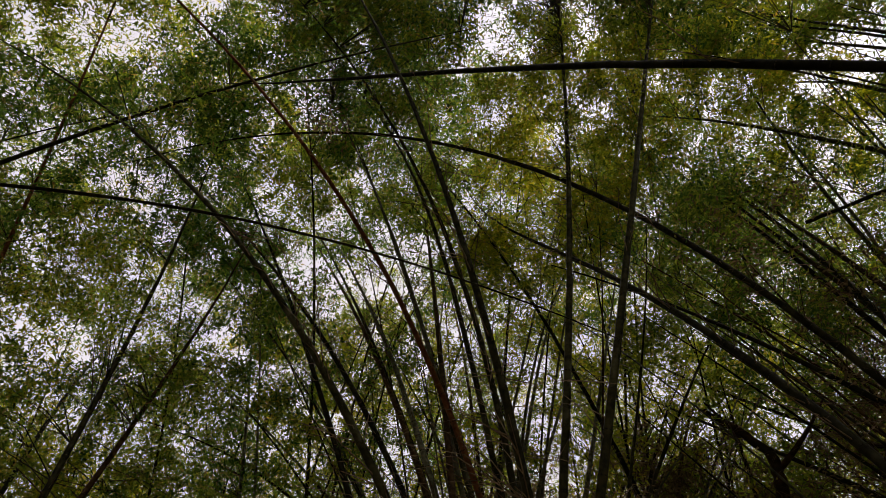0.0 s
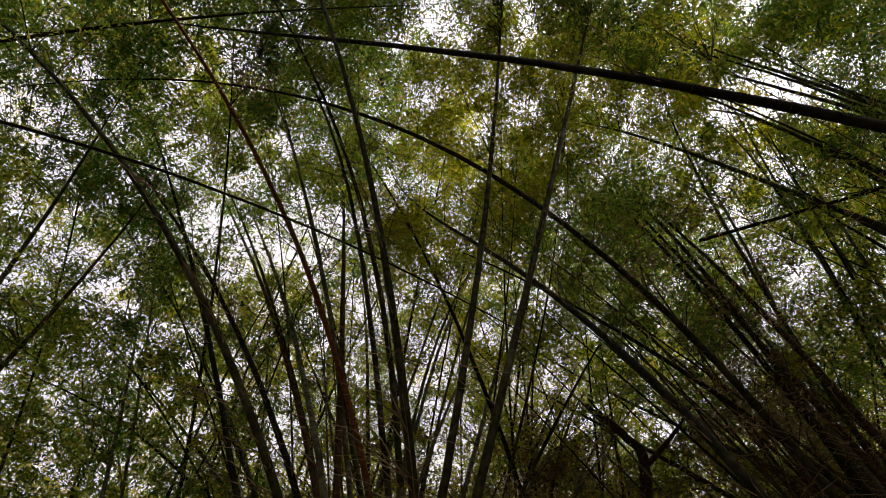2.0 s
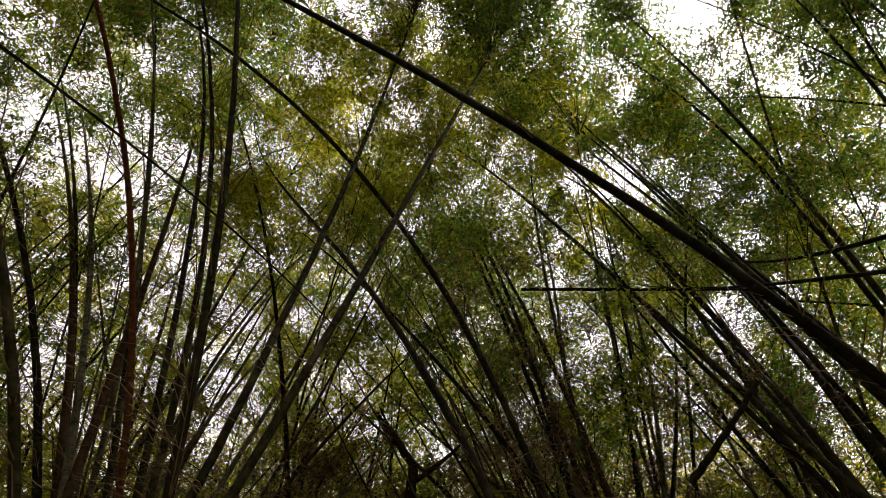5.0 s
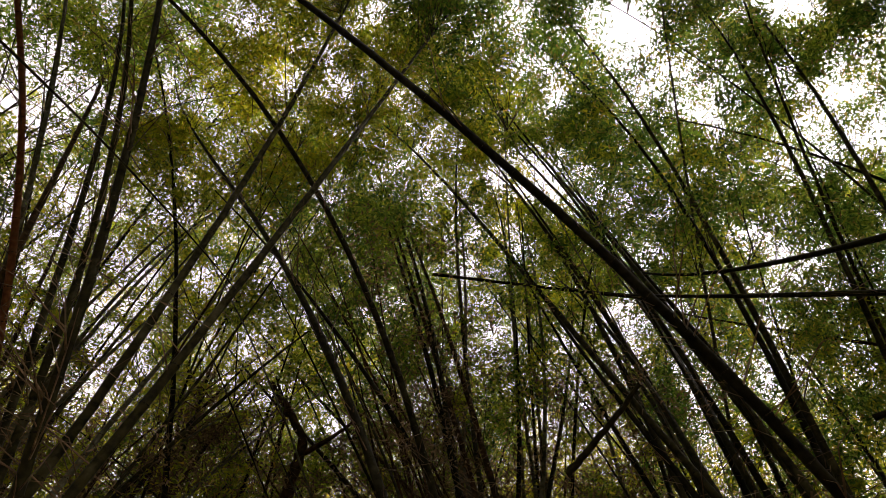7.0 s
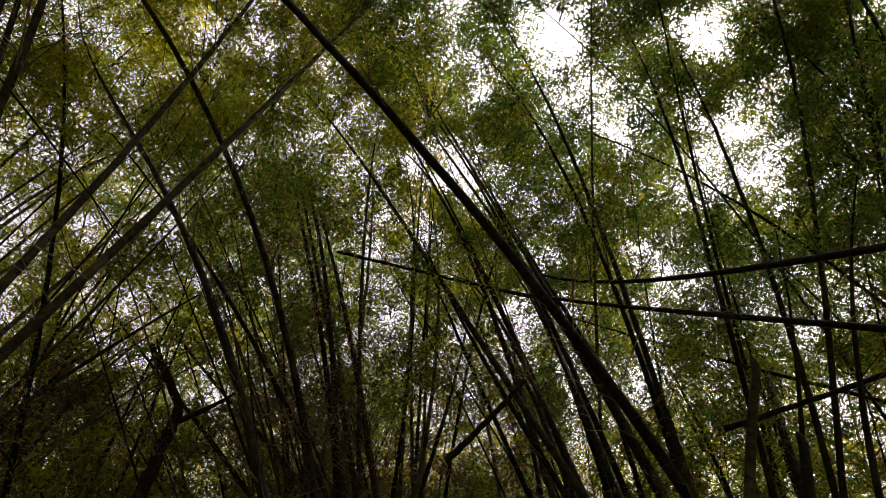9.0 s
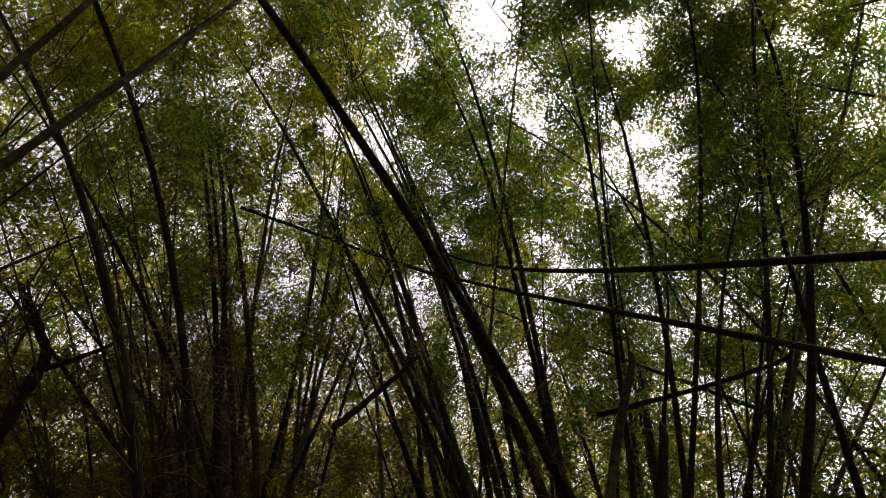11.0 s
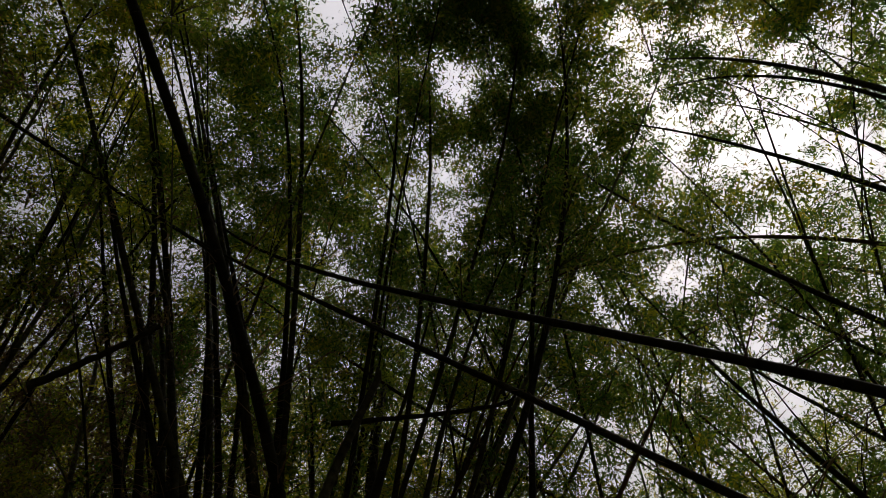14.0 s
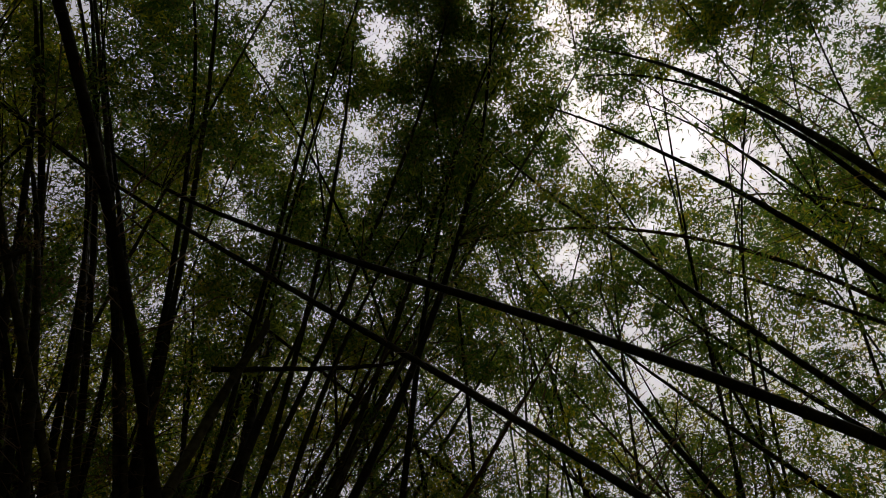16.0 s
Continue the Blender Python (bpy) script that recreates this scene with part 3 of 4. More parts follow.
opening(11.1, 58.9, 3.1, 0.3)
opening(66.4, 44.2, 1.9, 0.5)
opening(65.0, 34.2, 2.7, 0.5)
opening(11.6, 42.4, 2.1, 0.5)
opening(21.9, 39.2, 1.6, 0.4)
opening(11.8, 34.0, 2.1, 0.4)
opening(-10.2, 47.4, 2.6, 0.85)
opening(-6.8, 47.3, 2.2, 0.7)
opening(-4.9, 41.7, 1.8, 0.7)
opening(0.6, 38.1, 2.3, 0.6)
opening(1.0, 34.2, 1.3, 0.7)
opening(11.9, 42.5, 3.0, 0.5)
opening(4.5, 49.6, 1.9, 0.5)
opening(14.1, 49.1, 2.0, 0.4)
opening(30.2, 57.5, 2.6, 0.6)
opening(39.1, 56.7, 1.6, 0.6)
opening(43.0, 53.1, 2.7, 0.7)
opening(48.5, 45.1, 2.2, 0.85)
opening(50.4, 41.2, 2.2, 0.7)
opening(73.4, 59.9, 2.9, 0.95)
opening(81.8, 54.2, 2.4, 0.95)
opening(77.7, 50.7, 2.0, 0.8)
opening(92.4, 46.0, 2.7, 0.95)
opening(88.8, 44.6, 1.8, 0.6)
opening(84.8, 32.8, 2.2, 0.5)
opening(56.7, 33.8, 1.3, 0.8)
opening(57.8, 29.8, 1.3, 0.8)
opening(60.0, 56.8, 1.5, 0.4)
opening(67.0, 33.3, 2.0, 0.5)
opening(22.8, 38.8, 1.6, 0.5)
opening(20.8, 30.1, 2.5, 0.5)
opening(11.2, 29.8, 2.4, 0.6)
opening(9.8, 35.9, 1.9, 0.4)
opening(72.1, 20.0, 1.8, 0.5)
opening(40.4, 29.6, 2.1, 0.3)
opening(75.6, 59.6, 2.5, 0.95)
opening(81.7, 54.3, 1.8, 0.95)
opening(79.4, 52.2, 1.5, 0.8)
opening(92.1, 43.1, 3.4, 0.95)
opening(93.6, 40.4, 2.4, 0.9)
opening(89.6, 45.6, 2.0, 0.7)
opening(96.4, 52.2, 1.9, 0.6)
opening(100.9, 51.2, 1.8, 0.6)
opening(50.9, 42.5, 2.7, 0.8)
opening(86.3, 43.5, 2.0, 0.6)
opening(91.0, 30.5, 2.8, 0.5)
opening(94.4, 28.4, 1.8, 0.6)
opening(82.0, 38.3, 2.0, 0.5)
opening(59.3, 58.2, 2.1, 0.4)
opening(29.4, 57.6, 2.0, 0.5)
opening(63.0, 34.3, 2.1, 0.5)
opening(12.5, 41.9, 2.8, 0.5)
opening(14.0, 49.0, 1.9, 0.5)
opening(21.1, 31.7, 1.9, 0.4)
opening(70.8, 19.2, 1.9, 0.5)
opening(76.3, 59.9, 3.0, 0.95)
opening(82.3, 53.8, 2.6, 0.95)
opening(79.3, 50.4, 2.1, 0.7)
opening(92.2, 43.8, 3.2, 0.95)
opening(96.2, 47.4, 2.6, 0.8)
opening(96.1, 44.8, 3.1, 0.9)
opening(100.5, 55.3, 3.0, 0.7)
opening(91.7, 47.6, 2.1, 0.8)
opening(124.3, 45.1, 3.9, 0.95)
opening(123.8, 40.1, 2.2, 0.8)
opening(122.1, 48.5, 1.8, 0.6)
opening(118.3, 33.1, 2.7, 0.8)
opening(47.7, 43.5, 2.5, 0.8)
opening(41.8, 49.7, 2.4, 0.6)
opening(43.8, 52.9, 2.0, 0.6)
opening(68.2, 45.5, 1.3, 0.6)
opening(103.2, 19.5, 3.2, 0.8)
opening(105.7, 20.3, 2.3, 0.8)
opening(111.6, 20.8, 2.2, 0.8)
opening(98.1, 21.7, 1.5, 0.9)
opening(108.8, 17.1, 1.3, 0.7)
opening(58.1, 30.1, 1.3, 0.8)
opening(64.9, 32.4, 2.1, 0.5)
opening(53.2, 35.1, 1.5, 0.6)
opening(105.2, 29.0, 1.9, 0.5)
opening(83.0, 35.7, 2.1, 0.4)
opening(109.8, 25.8, 1.8, 0.6)
opening(102.7, 29.6, 1.5, 0.5)
opening(93.1, 40.9, 2.7, 0.95)
opening(83.3, 53.3, 3.1, 0.6)
opening(99.4, 55.7, 3.6, 0.6)
opening(97.4, 48.2, 2.7, 0.6)
opening(74.6, 59.1, 2.0, 0.8)
opening(130.3, 42.6, 5.2, 0.95)
opening(135.9, 42.7, 3.7, 0.95)
opening(139.7, 44.5, 2.7, 0.8)
opening(139.0, 37.4, 2.2, 0.8)
opening(136.0, 49.7, 2.7, 0.7)
opening(122.8, 54.2, 2.0, 0.6)
opening(118.6, 32.1, 2.5, 0.7)
opening(134.7, 31.3, 2.2, 0.7)
opening(97.9, 21.2, 2.1, 0.7)
opening(103.7, 19.3, 2.5, 0.7)
opening(122.2, 18.5, 3.2, 0.8)
opening(120.1, 27.1, 2.0, 0.5)
opening(47.3, 44.9, 2.2, 0.6)
opening(48.6, 35.8, 1.8, 0.6)
opening(69.4, 45.3, 1.5, 0.5)
opening(132.5, 32.7, 1.8, 0.5)
opening(111.1, 30.5, 2.1, 0.4)
opening(114.1, 23.3, 2.0, 0.5)
opening(129.0, 18.3, 1.3, 0.6)
opening(94.4, 42.6, 2.7, 0.95)
opening(130.5, 41.8, 3.0, 0.95)
opening(132.1, 39.2, 3.0, 0.95)
opening(125.5, 45.1, 2.6, 0.7)
opening(138.4, 38.3, 2.9, 0.95)
opening(139.0, 36.0, 2.4, 0.8)
opening(144.4, 36.9, 2.7, 0.7)
opening(133.4, 51.2, 2.4, 0.7)
opening(153.1, 41.6, 2.1, 0.6)
opening(146.1, 41.8, 2.7, 0.5)
opening(118.7, 31.9, 2.1, 0.7)
opening(136.7, 25.5, 2.4, 0.8)
opening(139.6, 26.7, 1.9, 0.7)
opening(134.9, 31.6, 2.0, 0.6)
opening(121.9, 17.6, 2.5, 0.85)
opening(118.2, 23.1, 2.1, 0.6)
opening(98.2, 22.0, 2.1, 0.8)
opening(104.4, 18.9, 2.6, 0.7)
opening(141.0, 20.5, 1.8, 0.7)
opening(141.6, 25.0, 1.8, 0.6)
opening(119.8, 20.3, 2.5, 0.5)
opening(104.4, 55.9, 2.5, 0.6)
opening(81.2, 52.0, 2.5, 0.6)
opening(68.0, 46.1, 1.4, 0.6)
opening(109.9, 13.4, 2.5, 0.5)
opening(112.0, 18.6, 2.1, 0.5)
opening(94.2, 16.0, 2.5, 0.8)
opening(91.4, 23.3, 2.1, 0.6)
opening(99.5, 16.0, 2.0, 0.8)
opening(129.0, 18.5, 2.4, 0.6)
opening(137.9, 19.1, 2.3, 0.6)
opening(130.1, 11.6, 1.8, 0.5)
opening(62.6, 24.0, 2.6, 0.5)
opening(-59.3, 49.8, 2.5, 0.8)
opening(-47.6, 57.3, 2.3, 0.7)
opening(-31.1, 58.3, 2.0, 0.5)
opening(-15.8, 60.1, 2.1, 0.4)
opening(53.4, 26.7, 2.1, 0.6)
opening(68.5, 21.4, 2.6, 0.6)
opening(61.0, 31.5, 2.1, 0.5)
opening(42.7, 31.1, 2.0, 0.5)
opening(39.5, 19.0, 1.8, 0.5)
opening(48.0, 42.5, 2.6, 0.6)
opening(54.0, 50.9, 2.3, 0.6)
opening(60.5, 24.1, 1.8, 0.5)
opening(-8.7, 46.6, 3.5, 0.92)
opening(57.8, 48.8, 2.8, 0.7)
opening(48.9, 44.6, 2.6, 0.7)
opening(72.9, 52.4, 3.0, 0.7)
opening(85.5, 55.2, 2.0, 0.6)
opening(103.7, 18.0, 3.1, 0.8)
opening(112.0, 20.4, 2.5, 0.7)
opening(99.6, 25.3, 2.1, 0.6)
opening(76.7, 28.2, 2.0, 0.6)
opening(-38.1, 48.5, 2.6, 0.8)
opening(-37.7, 53.0, 1.8, 0.5)

mass(-13.8, 24.7, 6.6, 3.9, "d")
mass(-8.5, 25.2, 8.5, 3.2, "y")
mass(115.7, 30.2, 8.8, 2.7, "g")
mass(98.0, 33.9, 6.6, 2.7, "d")
mass(109.4, 34.1, 6.6, 3.2, "d")
mass(115.4, 37.4, 8.8, 3.1, "g")
mass(105.7, 38.9, 6.6, 2.7, "d")
mass(114.8, 33.0, 8.5, 3.7, "y")
mass(110.1, 28.7, 8.5, 2.8, "y")
mass(108.7, 33.6, 8.8, 2.9, "g")
mass(115.0, 26.1, 8.5, 3.1, "y")
mass(112.0, 33.8, 6.6, 3.2, "d")
mass(121.9, 32.5, 8.8, 2.6, "g")
mass(117.4, 28.4, 6.6, 2.6, "d")
mass(93.9, 34.0, 8.8, 2.8, "g")
mass(73.6, 41.8, 8.8, 3.0, "g")
mass(-15.1, 28.9, 8.5, 3.6, "y")
mass(-12.6, 22.5, 8.5, 3.4, "y")
mass(-52.2, 49.3, 8.8, 3.1, "g")
mass(-44.9, 51.0, 8.8, 2.8, "g")
mass(-23.6, 65.6, 6.6, 4.5, "d")
mass(-5.0, 66.4, 6.6, 4.1, "d")
mass(-34.7, 62.2, 6.6, 2.9, "d")
mass(26.2, 54.0, 8.8, 4.1, "g")
mass(31.9, 49.7, 6.6, 4.5, "d")
mass(36.0, 42.8, 6.6, 5.8, "d")
mass(22.8, 43.8, 6.6, 3.1, "d")
mass(42.4, 38.6, 6.0, 4.1, "b")
mass(-28.0, 32.8, 6.6, 2.9, "d")
mass(-36.3, 32.9, 8.8, 2.8, "g")
mass(-38.8, 26.9, 6.6, 2.6, "d")
mass(-44.2, 35.3, 8.5, 2.2, "y")
mass(-40.9, 39.4, 8.5, 2.8, "y")
mass(-24.5, 50.6, 8.5, 3.1, "y")
mass(48.4, 56.6, 8.8, 3.7, "g")
mass(49.9, 47.4, 8.8, 2.7, "g")
mass(11.3, 59.0, 8.8, 3.1, "g")
mass(19.6, 65.2, 8.5, 1.5, "y")
mass(-21.1, 56.3, 6.0, 0.6, "b")
mass(-33.6, 50.1, 6.6, 2.6, "d")
mass(29.2, 50.4, 8.8, 4.8, "g")
mass(21.4, 55.8, 8.8, 3.2, "g")
mass(32.6, 45.8, 6.6, 4.3, "d")
mass(40.0, 44.9, 8.5, 2.6, "y")
mass(36.0, 40.6, 6.0, 3.7, "b")
mass(68.9, 44.1, 6.6, 3.7, "d")
mass(59.2, 31.4, 8.8, 3.2, "g")
mass(54.7, 30.7, 6.6, 2.9, "d")
mass(55.2, 39.8, 8.8, 3.0, "g")
mass(61.2, 59.3, 8.8, 3.4, "g")
mass(66.8, 51.3, 8.5, 2.8, "y")
mass(47.2, 61.3, 8.8, 3.0, "g")
mass(0.8, 61.1, 8.8, 3.0, "g")
mass(-22.0, 37.9, 8.8, 2.7, "g")
mass(-17.3, 30.9, 8.5, 2.7, "y")
mass(43.4, 34.3, 6.0, 4.1, "b")
mass(43.8, 26.3, 6.0, 4.9, "b")
mass(36.3, 44.9, 8.8, 4.3, "g")
mass(60.3, 44.0, 8.8, 2.6, "g")
mass(62.5, 39.4, 8.8, 2.1, "g")
mass(82.6, 38.2, 6.6, 2.8, "d")
mass(80.8, 46.4, 8.5, 3.4, "y")
mass(80.1, 55.3, 8.5, 1.5, "y")
mass(61.2, 59.6, 8.5, 3.6, "y")
mass(49.6, 57.1, 8.5, 3.1, "y")
mass(9.6, 56.9, 8.5, 2.4, "y")
mass(5.4, 43.4, 8.5, 1.9, "y")
mass(52.7, 32.0, 8.8, 3.2, "g")
mass(57.1, 25.6, 8.5, 4.0, "y")
mass(38.9, 25.1, 6.0, 4.1, "b")
mass(89.0, 35.5, 6.6, 2.6, "d")
mass(80.3, 28.1, 8.8, 2.7, "g")
mass(7.7, 21.4, 6.0, 3.5, "b")
mass(14.0, 21.1, 6.0, 4.1, "b")
mass(104.6, 43.8, 6.6, 2.6, "d")
mass(100.3, 37.5, 6.6, 3.6, "d")
mass(63.6, 44.4, 6.6, 2.7, "d")
mass(88.2, 56.8, 8.8, 2.4, "g")
mass(90.2, 51.3, 8.8, 2.4, "g")
mass(82.8, 29.8, 8.5, 2.9, "y")
mass(81.8, 21.4, 8.5, 3.3, "y")
mass(94.2, 24.7, 8.5, 2.6, "y")
mass(31.0, 40.1, 8.8, 4.0, "g")
mass(44.5, 29.1, 6.0, 4.3, "b")
mass(56.3, 52.6, 8.8, 4.1, "g")
mass(53.8, 41.6, 6.6, 2.6, "d")
mass(72.2, 42.5, 6.6, 3.8, "d")
mass(115.0, 49.2, 8.8, 3.8, "g")
mass(106.7, 42.1, 8.8, 3.0, "g")
mass(114.0, 38.5, 8.5, 2.8, "y")
mass(83.7, 41.1, 8.8, 3.2, "g")
mass(77.4, 28.0, 8.5, 3.2, "y")
mass(81.9, 24.3, 8.5, 3.6, "y")
mass(114.5, 31.6, 6.6, 2.7, "d")
mass(121.2, 36.3, 8.5, 1.8, "y")
mass(40.6, 17.3, 6.0, 4.3, "b")
mass(114.1, 46.5, 8.8, 3.6, "g")
mass(118.8, 51.7, 8.8, 2.5, "g")
mass(125.7, 38.9, 8.8, 2.9, "g")
mass(131.8, 36.1, 6.6, 3.7, "d")
mass(113.4, 36.4, 6.6, 3.6, "d")
mass(125.8, 14.0, 8.8, 3.8, "g")
mass(45.5, 42.5, 6.6, 3.5, "d")
mass(55.0, 24.7, 6.0, 4.0, "b")
mass(116.8, 38.6, 8.8, 3.2, "g")
mass(135.7, 35.0, 6.6, 2.9, "d")
mass(143.9, 28.1, 6.6, 3.1, "d")
mass(147.8, 44.6, 6.6, 2.7, "d")
mass(64.9, 30.1, 6.0, 5.0, "b")
mass(72.8, 16.2, 6.0, 5.4, "b")
mass(133.2, 22.5, 8.8, 2.9, "g")
mass(109.9, 25.9, 6.6, 3.2, "d")
mass(134.2, 16.2, 8.8, 2.3, "g")
opening(112.0, 56.5, 2.6, 0.8)
opening(108.0, 53.5, 1.9, 0.75)
opening(109.3, 47.5, 1.5, 0.7)
opening(102.6, 48.0, 1.4, 0.7)
opening(106.5, 38.0, 1.3, 0.7)



def bearing(az, el):
    a, e = np.radians(az), np.radians(el)
    return np.stack([np.sin(a) * np.cos(e), np.cos(a) * np.cos(e), np.sin(e)], -1)


GAP_WAY = bearing(np.array([o[0] for o in OPENINGS]), np.array([o[1] for o in OPENINGS]))
GAP_WIDE = np.array([o[2] for o in OPENINGS])
GAP_CLEAR = np.array([o[3] for o in OPENINGS])


def kept(points):
    """How much foliage stands at each point, from 0 in the openings to 1."""
    way = points - EYE_POINT
    way = way / np.linalg.norm(way, axis=1)[:, None]
    keep = np.ones(len(points))
    ragged = np.array([noise.fractal(Vector(w * 24), 0.55, 2.3, 4) for w in way]) * 1.4
    for g, w, c in zip(GAP_WAY, GAP_WIDE, GAP_CLEAR):
        ang = np.degrees(np.arccos(np.clip(way @ g, -1, 1))) + ragged * w
        keep = np.minimum(keep, 1 - (0.84 if c > 0.9 else 0.7) * c * np.clip((w * 1.1 - ang) / (w * 0.7), 0, 1))
    return keep


# clusters: places of leafy twig ends, in three tones
def scatter(n, az0, az1, near, far):
    az = rng.uniform(az0, az1, n)
    el = np.degrees(np.arcsin(rng.uniform(math.sin(radians(5)) ** 1.25, math.sin(radians(83)) ** 1.25, n) ** 0.8))
    tan = np.tan(np.radians(el))
    lo = np.full(n, near)
    hi = np.minimum(far, 15.5 / tan)
    lo = np.minimum(lo, hi * 0.7)
    flat = lo + (hi - lo) * rng.random(n) ** 0.75
    reach = flat / np.cos(np.radians(el))
    return EYE_POINT + bearing(az, el) * reach[:, None]


ahead = np.vstack([scatter(19400, -76, 172, 8.5, 21.0), scatter(2200, 30, 110, 8.5, 21.0), scatter(1300, 84, 120, 8.5, 19.0)])
pts = ahead
reach = np.linalg.norm(pts - EYE_POINT, axis=1)
tuft = (pts - EYE_POINT) / reach[:, None] * 8.5
tuft[:, 2] -= reach * 0.10
lump = np.array([noise.fractal(Vector(p), 0.75, 2.1, 3) for p in tuft]) * 0.30 + np.array([noise.noise(Vector(p * 2.9)) for p in tuft]) * 0.42 + np.array([noise.noise(Vector(p * 0.6)) for p in pts]) * 0.35
# past the clearing the crowns stand apart: denser tufts, clearer gaps
swing = np.degrees(np.arctan2(pts[:, 0], pts[:, 1]))
apart = swing > 62
full = np.where(apart, np.clip(0.60 + 2.1 * lump, 0.04, 1.0), np.clip(np.where(swing < 12, 0.56, 0.66) + 1.9 * lump, 0.06, 1.0))
rise = np.degrees(np.arcsin((pts[:, 2] - EYE) / reach))
# thinned low down past the middle clump, baring the yellow edge painted as lit
full *= 1 - 0.27 * np.clip((31 - rise) / 8, 0, 1) * np.clip((swing - 48) / 10, 0, 1)
# over the clearing the crowns are thin
full *= 1 - 0.3 * np.clip((rise - 44) / 16, 0, 1) * np.clip((swing - 15) / 25, 0, 1) * np.clip((118 - swing) / 20, 0, 1)
pts = pts[(rng.random(len(pts)) < kept(pts)) & (rng.random(len(pts)) < full)]
hue = np.array([noise.noise(Vector(p * 0.21 + np.array((7.0, 1.0, 3.0)))) for p in pts])
tone = np.where(hue > 0.26, 2, np.where(hue < -0.10, 1, 0))
# low far clusters: half take the yellow tone in place of light
low = (pts[:, 2] < 6) & (np.hypot(pts[:, 0], pts[:, 1]) > 10)
tone = np.where(low & (rng.random(len(pts)) < 0.5), 2, tone)
turn = np.degrees(np.arctan2(pts[:, 0], pts[:, 1]))
rise = np.degrees(np.arcsin((pts[:, 2] - EYE) / np.linalg.norm(pts - EYE_POINT, axis=1)))
# past bearing 62 most clusters turn dark green: shade put into leaf colour
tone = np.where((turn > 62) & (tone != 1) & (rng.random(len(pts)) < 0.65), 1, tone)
# brown tangle of dead twigs and sheaths low in the middle clump
tangle = (turn > 6) & (turn < 66) & (rise < 27 + 5 * np.sin(turn * 0.35)) & (rng.random(len(pts)) < 0.45)
tone = np.where(tangle, 3, tone)
# each seed is a drooping spray of three clusters
droop = rng.normal(0, 1, (len(pts), 3))
droop[:, 2] = -0.7
droop *= 0.42 / np.linalg.norm(droop, axis=1)[:, None]
pts = np.vstack([pts, pts + droop, pts + droop * 1.9 - np.array((0, 0, 0.12))])
tone = np.tile(tone, 3)
for az, el, dist, wide, t in MASSES:
    n = int(4 + {"d": 8, "g": 8, "y": 6, "b": 8}[t] * (radians(wide) * dist) ** 1.5)
    c = EYE_POINT + bearing(np.array([az]), np.array([el])) * dist
    blob = c + rng.normal(0, 1, (n, 3)) * radians(wide) * dist * np.array((0.68, 0.68, 0.6))
    blob += np.array([noise.noise_vector(Vector(p * 0.8)) for p in blob]) * radians(wide) * dist * 0.8
    pts = np.vstack([pts, blob])
    tone = np.append(tone, np.full(n, {"g": 0, "d": 1, "y": 2, "b": 3}[t]))

# every cluster hangs on the culm that is nearest to it
knots, owner, along = [], [], []
for k, c in enumerate(CULMS):
    if c["leafy"] <= 0:
        continue
    sel = np.arange(len(c["s"]))[c["s"] > 0.16 * c["length"]][::4]
    knots.append(c["line"][sel])
    owner += [k] * len(sel)
    along += list(c["s"][sel] / c["length"])
knots, owner, along = np.vstack(knots), np.array(owner), np.array(along)
near = np.empty(len(pts), int)
gap = np.empty(len(pts))
for a in range(0, len(pts), 1000):
    # twigs rise from below: look for a knot a little lower than the cluster
    d = np.linalg.norm((pts[a:a + 1000, None] - np.array((0, 0, 0.35))) - knots[None], axis=2)
    near[a:a + 1000] = d.argmin(1)
    gap[a:a + 1000] = d.min(1)
# clusters far from any culm are drawn in towards it
pull = np.clip((gap - 2.6) / gap, 0, 0.2)
pts = pts + (knots[near] - pts) * pull[:, None]
ok = np.linalg.norm(pts - EYE_POINT, axis=1) > 2.8
pts, tone, near, gap = pts[ok], tone[ok], near[ok], gap[ok]
open_part = kept(pts)
ok = rng.random(len(pts)) < np.clip(open_part * 1.6, 0, 1)
pts, tone, near, gap, open_part = pts[ok], tone[ok], near[ok], gap[ok], open_part[ok]

LEAF_SIZE = 0.118


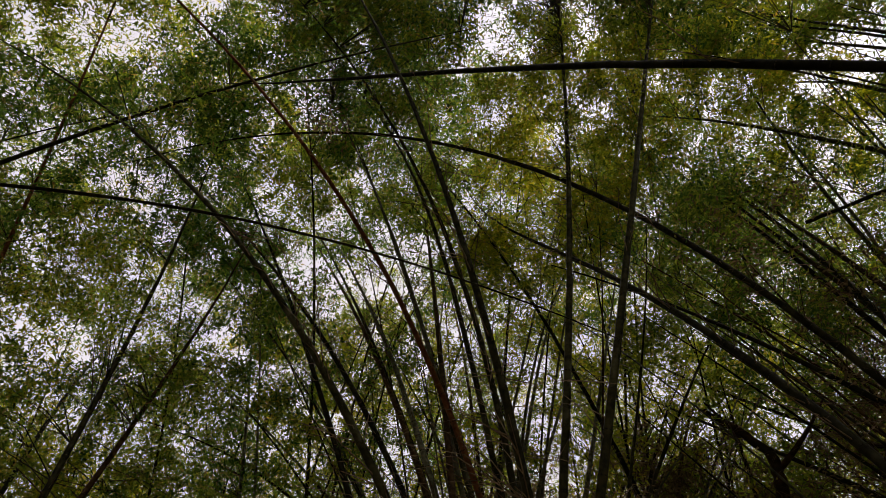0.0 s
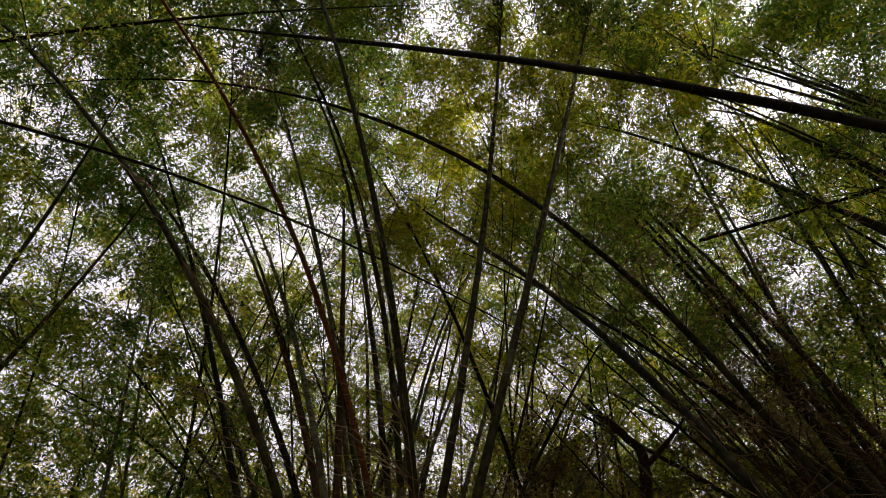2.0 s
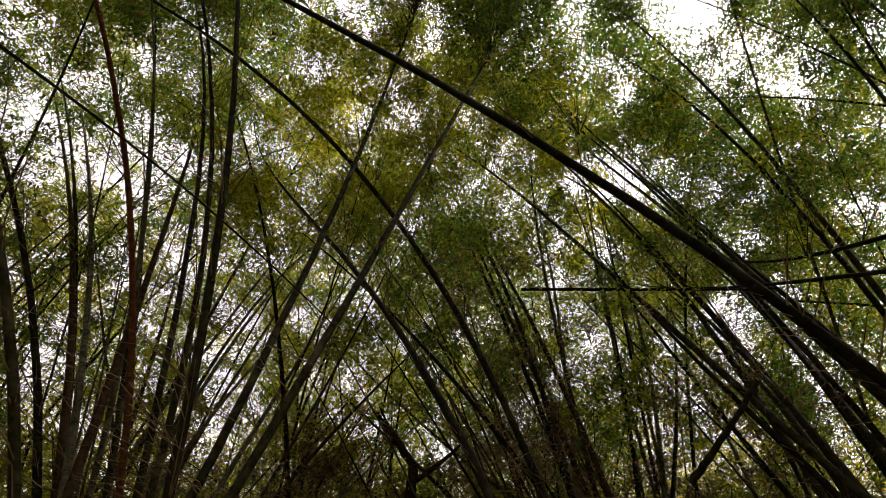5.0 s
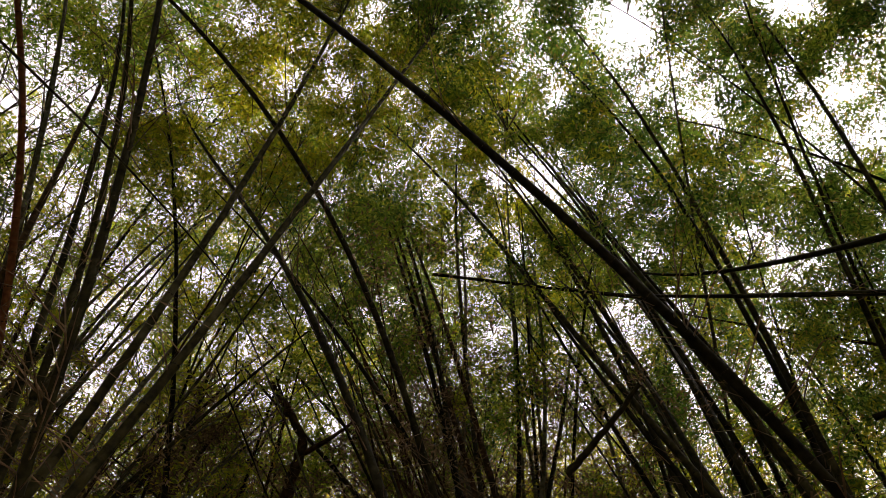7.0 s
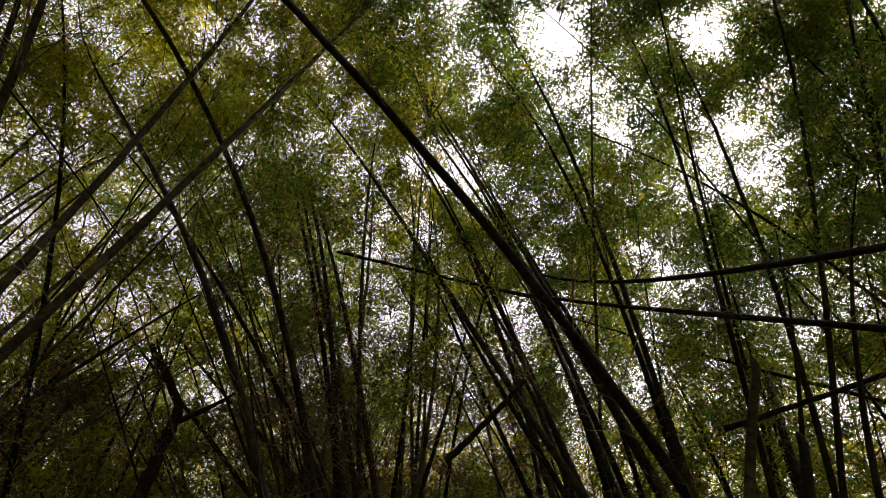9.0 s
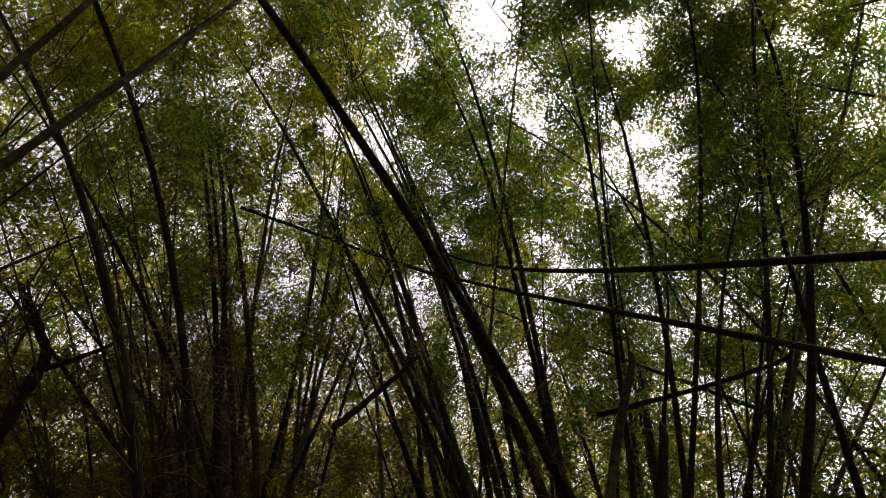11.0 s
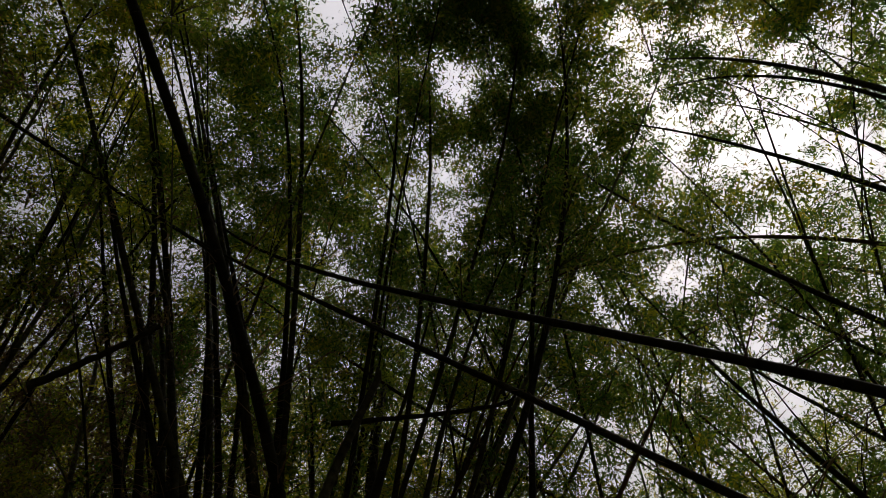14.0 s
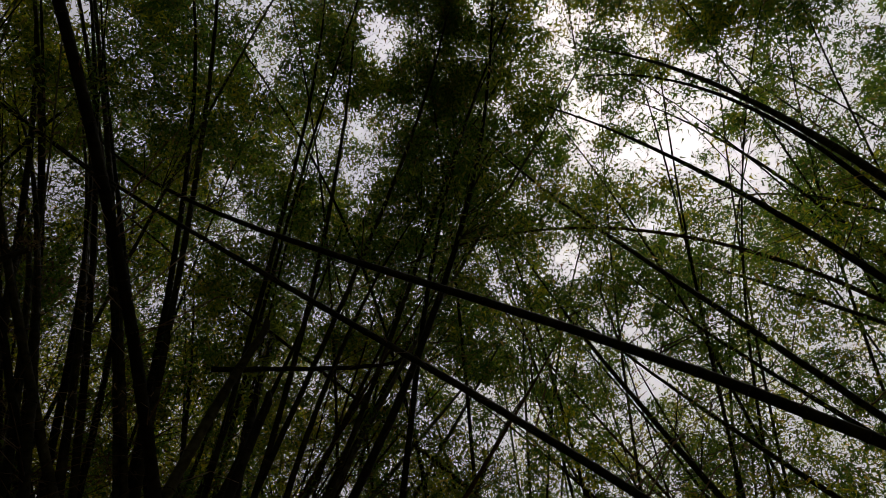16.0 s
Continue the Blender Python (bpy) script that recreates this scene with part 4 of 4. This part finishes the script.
def leaves(centres, per, size, spread=1.0, fit=False):
    """Blades round twig ends, drooping outwards: folded rhombs close by, plain pointed blades farther off."""
    n = len(centres) * per
    c = np.repeat(centres, per, 0) + rng.normal(0, 1, (n, 3)) * np.array((0.19, 0.19, 0.15)) * spread * np.repeat(rng.uniform(0.45, 1.3, len(centres)), per)[:, None]
    way = rng.normal(0, 1, (n, 3))
    way[:, 2] = way[:, 2] * 0.6 - 0.55
    way /= np.linalg.norm(way, axis=1)[:, None]
    side = np.cross(way, rng.normal(0, 1, (n, 3)) * 0.8 + np.array((0, 0, 1.0)))
    side /= np.linalg.norm(side, axis=1)[:, None] + 1e-9
    up = np.cross(side, way)
    reach = np.linalg.norm(c - EYE_POINT, axis=1)
    # blade length grows with distance to keep its apparent size from the camera
    base = size * np.clip(reach / 12.5, 0.5, 1.25) if fit else size
    long = (base * rng.uniform(0.6, 1.3, n))[:, None]
    close = reach < 7
    broad = long * np.where(close, rng.uniform(0.095, 0.135, n), rng.uniform(0.13, 0.20, n))[:, None]
    tip = c + way * long - up * long * rng.uniform(0.0, 0.25, n)[:, None]
    far, m = ~close, close
    blade = np.stack([(c + side * broad)[far], tip[far], (c - side * broad)[far]], 1).reshape(-1, 3)
    mid = c + way * long * 0.38
    lift = up * broad * 0.4
    rhomb = np.stack([c[m], (mid + side * broad + lift)[m], tip[m], (mid - side * broad + lift)[m]], 1).reshape(-1, 3)
    f0 = np.arange(far.sum() * 3).reshape(-1, 3)
    i = np.arange(m.sum()) * 4 + len(blade)
    f1 = np.stack([np.stack([i, i + 1, i + 2], 1), np.stack([i, i + 2, i + 3], 1)], 1).reshape(-1, 3)
    return np.vstack([blade, rhomb]), np.vstack([f0, f1])


def twigs(start, end):
    """Thin bowed branches from the culm to its clusters, with side shoots."""
    n = len(start)
    t = np.linspace(0, 1, 3)[None, :, None]
    sag = np.linalg.norm(end - start, axis=1)[:, None, None] * 0.14
    line = start[:, None] * (1 - t) + end[:, None] * t
    line[:, :, 2:] += sag * np.sin(t * math.pi)
    line[:, 1:] += rng.normal(0, 0.03, (n, 2, 3))
    rad = 0.0075 * (1 - 0.75 * t)
    a = np.arange(3) * 2 * math.pi / 3
    ring = np.stack([np.cos(a), np.sin(a), np.sin(a + 1)], -1)[None, None]
    v = line[:, :, None] + rad[..., None] * ring
    i, k = np.meshgrid(np.arange(2), np.arange(3), indexing="ij")
    j = (k + 1) % 3
    f = np.stack([i * 3 + k, i * 3 + j, (i + 1) * 3 + j, (i + 1) * 3 + k], -1).reshape(-1, 4)
    f = (f[None] + (np.arange(n) * 9)[:, None, None]).reshape(-1, 4)
    return v.reshape(-1, 3), f


FOLIAGE = [("foliage", GREEN_LEAF, ""), ("foliage", DEEP_SHADE_LEAF, "dense dark green leaves, some recoloured as shade"), ("foliage", YELLOW_LIT_LEAF, "light yellow-green leaves, coloured as if lit"), ("dry_foliage", DEAD_LEAF, "dry brown sheaths and dead leaves")]
for k, c in enumerate(CULMS):
    mine = owner[near] == k
    if mine.sum() < 3:
        continue
    some = mine & (gap < 3.4) & (rng.random(len(pts)) < 0.6)
    if some.any():
        v, f = twigs(knots[near[some]], pts[some])
        tagged(part("branchwork", build_mesh("branchwork", v, f, TWIG), c["thing"]), kind="stuff")
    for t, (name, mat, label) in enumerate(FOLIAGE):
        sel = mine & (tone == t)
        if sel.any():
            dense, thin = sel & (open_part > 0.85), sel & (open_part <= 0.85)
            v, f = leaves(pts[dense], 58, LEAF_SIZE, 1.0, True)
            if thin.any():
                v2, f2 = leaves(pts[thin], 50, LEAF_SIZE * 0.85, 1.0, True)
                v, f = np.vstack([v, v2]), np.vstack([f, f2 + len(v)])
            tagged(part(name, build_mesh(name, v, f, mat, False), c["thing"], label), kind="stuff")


# bare dead twigs round the lower stems
for c in CULMS:
    if c["look"] in ("far", "broken"):
        continue
    facing = math.degrees(math.atan2(c["line"][0, 0], c["line"][0, 1]))
    n = 130 if 6 < facing < 66 else 45
    at = 1.2 + (max(2.2, 0.62 * c["length"]) - 1.2) * rng.random(n) ** 1.3
    root = np.stack([np.interp(at, c["s"], c["line"][:, i]) for i in range(3)], 1)
    turn = rng.uniform(0, 2 * math.pi, n)
    reach = rng.uniform(0.2, 1.25, n) ** 1.2
    end = root + np.stack([np.cos(turn) * reach, np.sin(turn) * reach, rng.uniform(-0.25, 0.45, n) * reach], 1)
    v, f = twigs(root, end)
    tagged(part("dead_branchwork", build_mesh("dead_branchwork", v, f, DRY_TWIG), c["thing"], "bare brown dead twigs"), kind="stuff")

# ---- the wood beyond, and foliage added behind and overhead ----
def thicket(name, centres, size, per, spread, mat, label):
    v, f = leaves(centres, per, size, spread)
    ob = new(name, build_mesh(name, v, f, mat, False))
    return tagged(ob, label, "foliage", kind="stuff")


def belt(n, az0, az1, near, far, top):
    az = np.radians(rng.uniform(az0, az1, n))
    r = rng.uniform(near, far, n)
    return np.stack([r * np.sin(az), r * np.cos(az), rng.uniform(0.2, 1, n) ** 0.9 * top], 1)


beyond = belt(5200, -74, 172, 21, 30, 16)
patchy = np.array([noise.fractal(Vector((p - EYE_POINT) / np.linalg.norm(p - EYE_POINT) * 9), 0.75, 2.3, 4) for p in beyond])
patchy = np.where(np.degrees(np.arctan2(beyond[:, 0], beyond[:, 1])) > 62, np.clip(0.60 + 1.8 * patchy, 0.04, 1), np.clip(0.72 + 1.5 * patchy, 0.08, 1))
beyond = beyond[rng.random(len(beyond)) < kept(beyond) * patchy]
# less yellow to the right, so the backlit dark sits in the colour
warm = np.array([noise.noise(Vector(p * 0.12)) for p in beyond]) > np.where(beyond[:, 0] > 1.9 * beyond[:, 1], 0.15, -0.05)
thicket("far_wood", beyond[warm], 0.165, 46, 1.9, YELLOW_LIT_LEAF, "yellow-green foliage of the wood beyond the bamboo")
thicket("far_wood", beyond[~warm], 0.165, 46, 1.9, GREEN_LEAF, "green foliage of the wood beyond the bamboo")
# low edge of the wood: yellow leaf colour stands in for daylight there
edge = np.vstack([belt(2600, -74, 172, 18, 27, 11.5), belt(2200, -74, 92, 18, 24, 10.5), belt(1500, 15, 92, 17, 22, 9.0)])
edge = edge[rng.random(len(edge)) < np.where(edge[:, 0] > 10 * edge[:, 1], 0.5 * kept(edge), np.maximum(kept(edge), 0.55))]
thicket("far_wood", edge, 0.16, 60, 2.0, YELLOW_LIT_LEAF, "yellow-green undergrowth at the edge of the wood, painted as sunlit")
# unseen foliage behind the camera, added to keep skylight off the culms
rear = belt(3200, 176, 280, 6, 13, 13)
thicket("rear_light_block", rear, 0.34, 28, 2.0, DEEP_SHADE_LEAF, "unseen foliage added behind to close the grove and block skylight")
# mostly unseen leaves overhead, added to cut the light from above
over_az, over_r = rng.uniform(0, 2 * math.pi, 420), 8.0 * np.sqrt(rng.random(420))
roof = np.stack([over_r * np.sin(over_az) - 1.0, over_r * np.cos(over_az) - 2.5, rng.uniform(13, 17.5, 420)], 1)
roof = roof[rng.random(len(roof)) < kept(roof)]
thicket("overhead_light_block", roof, 0.10, 90, 1.6, GREEN_LEAF, "bamboo leaves added overhead to cut light, mostly out of view")
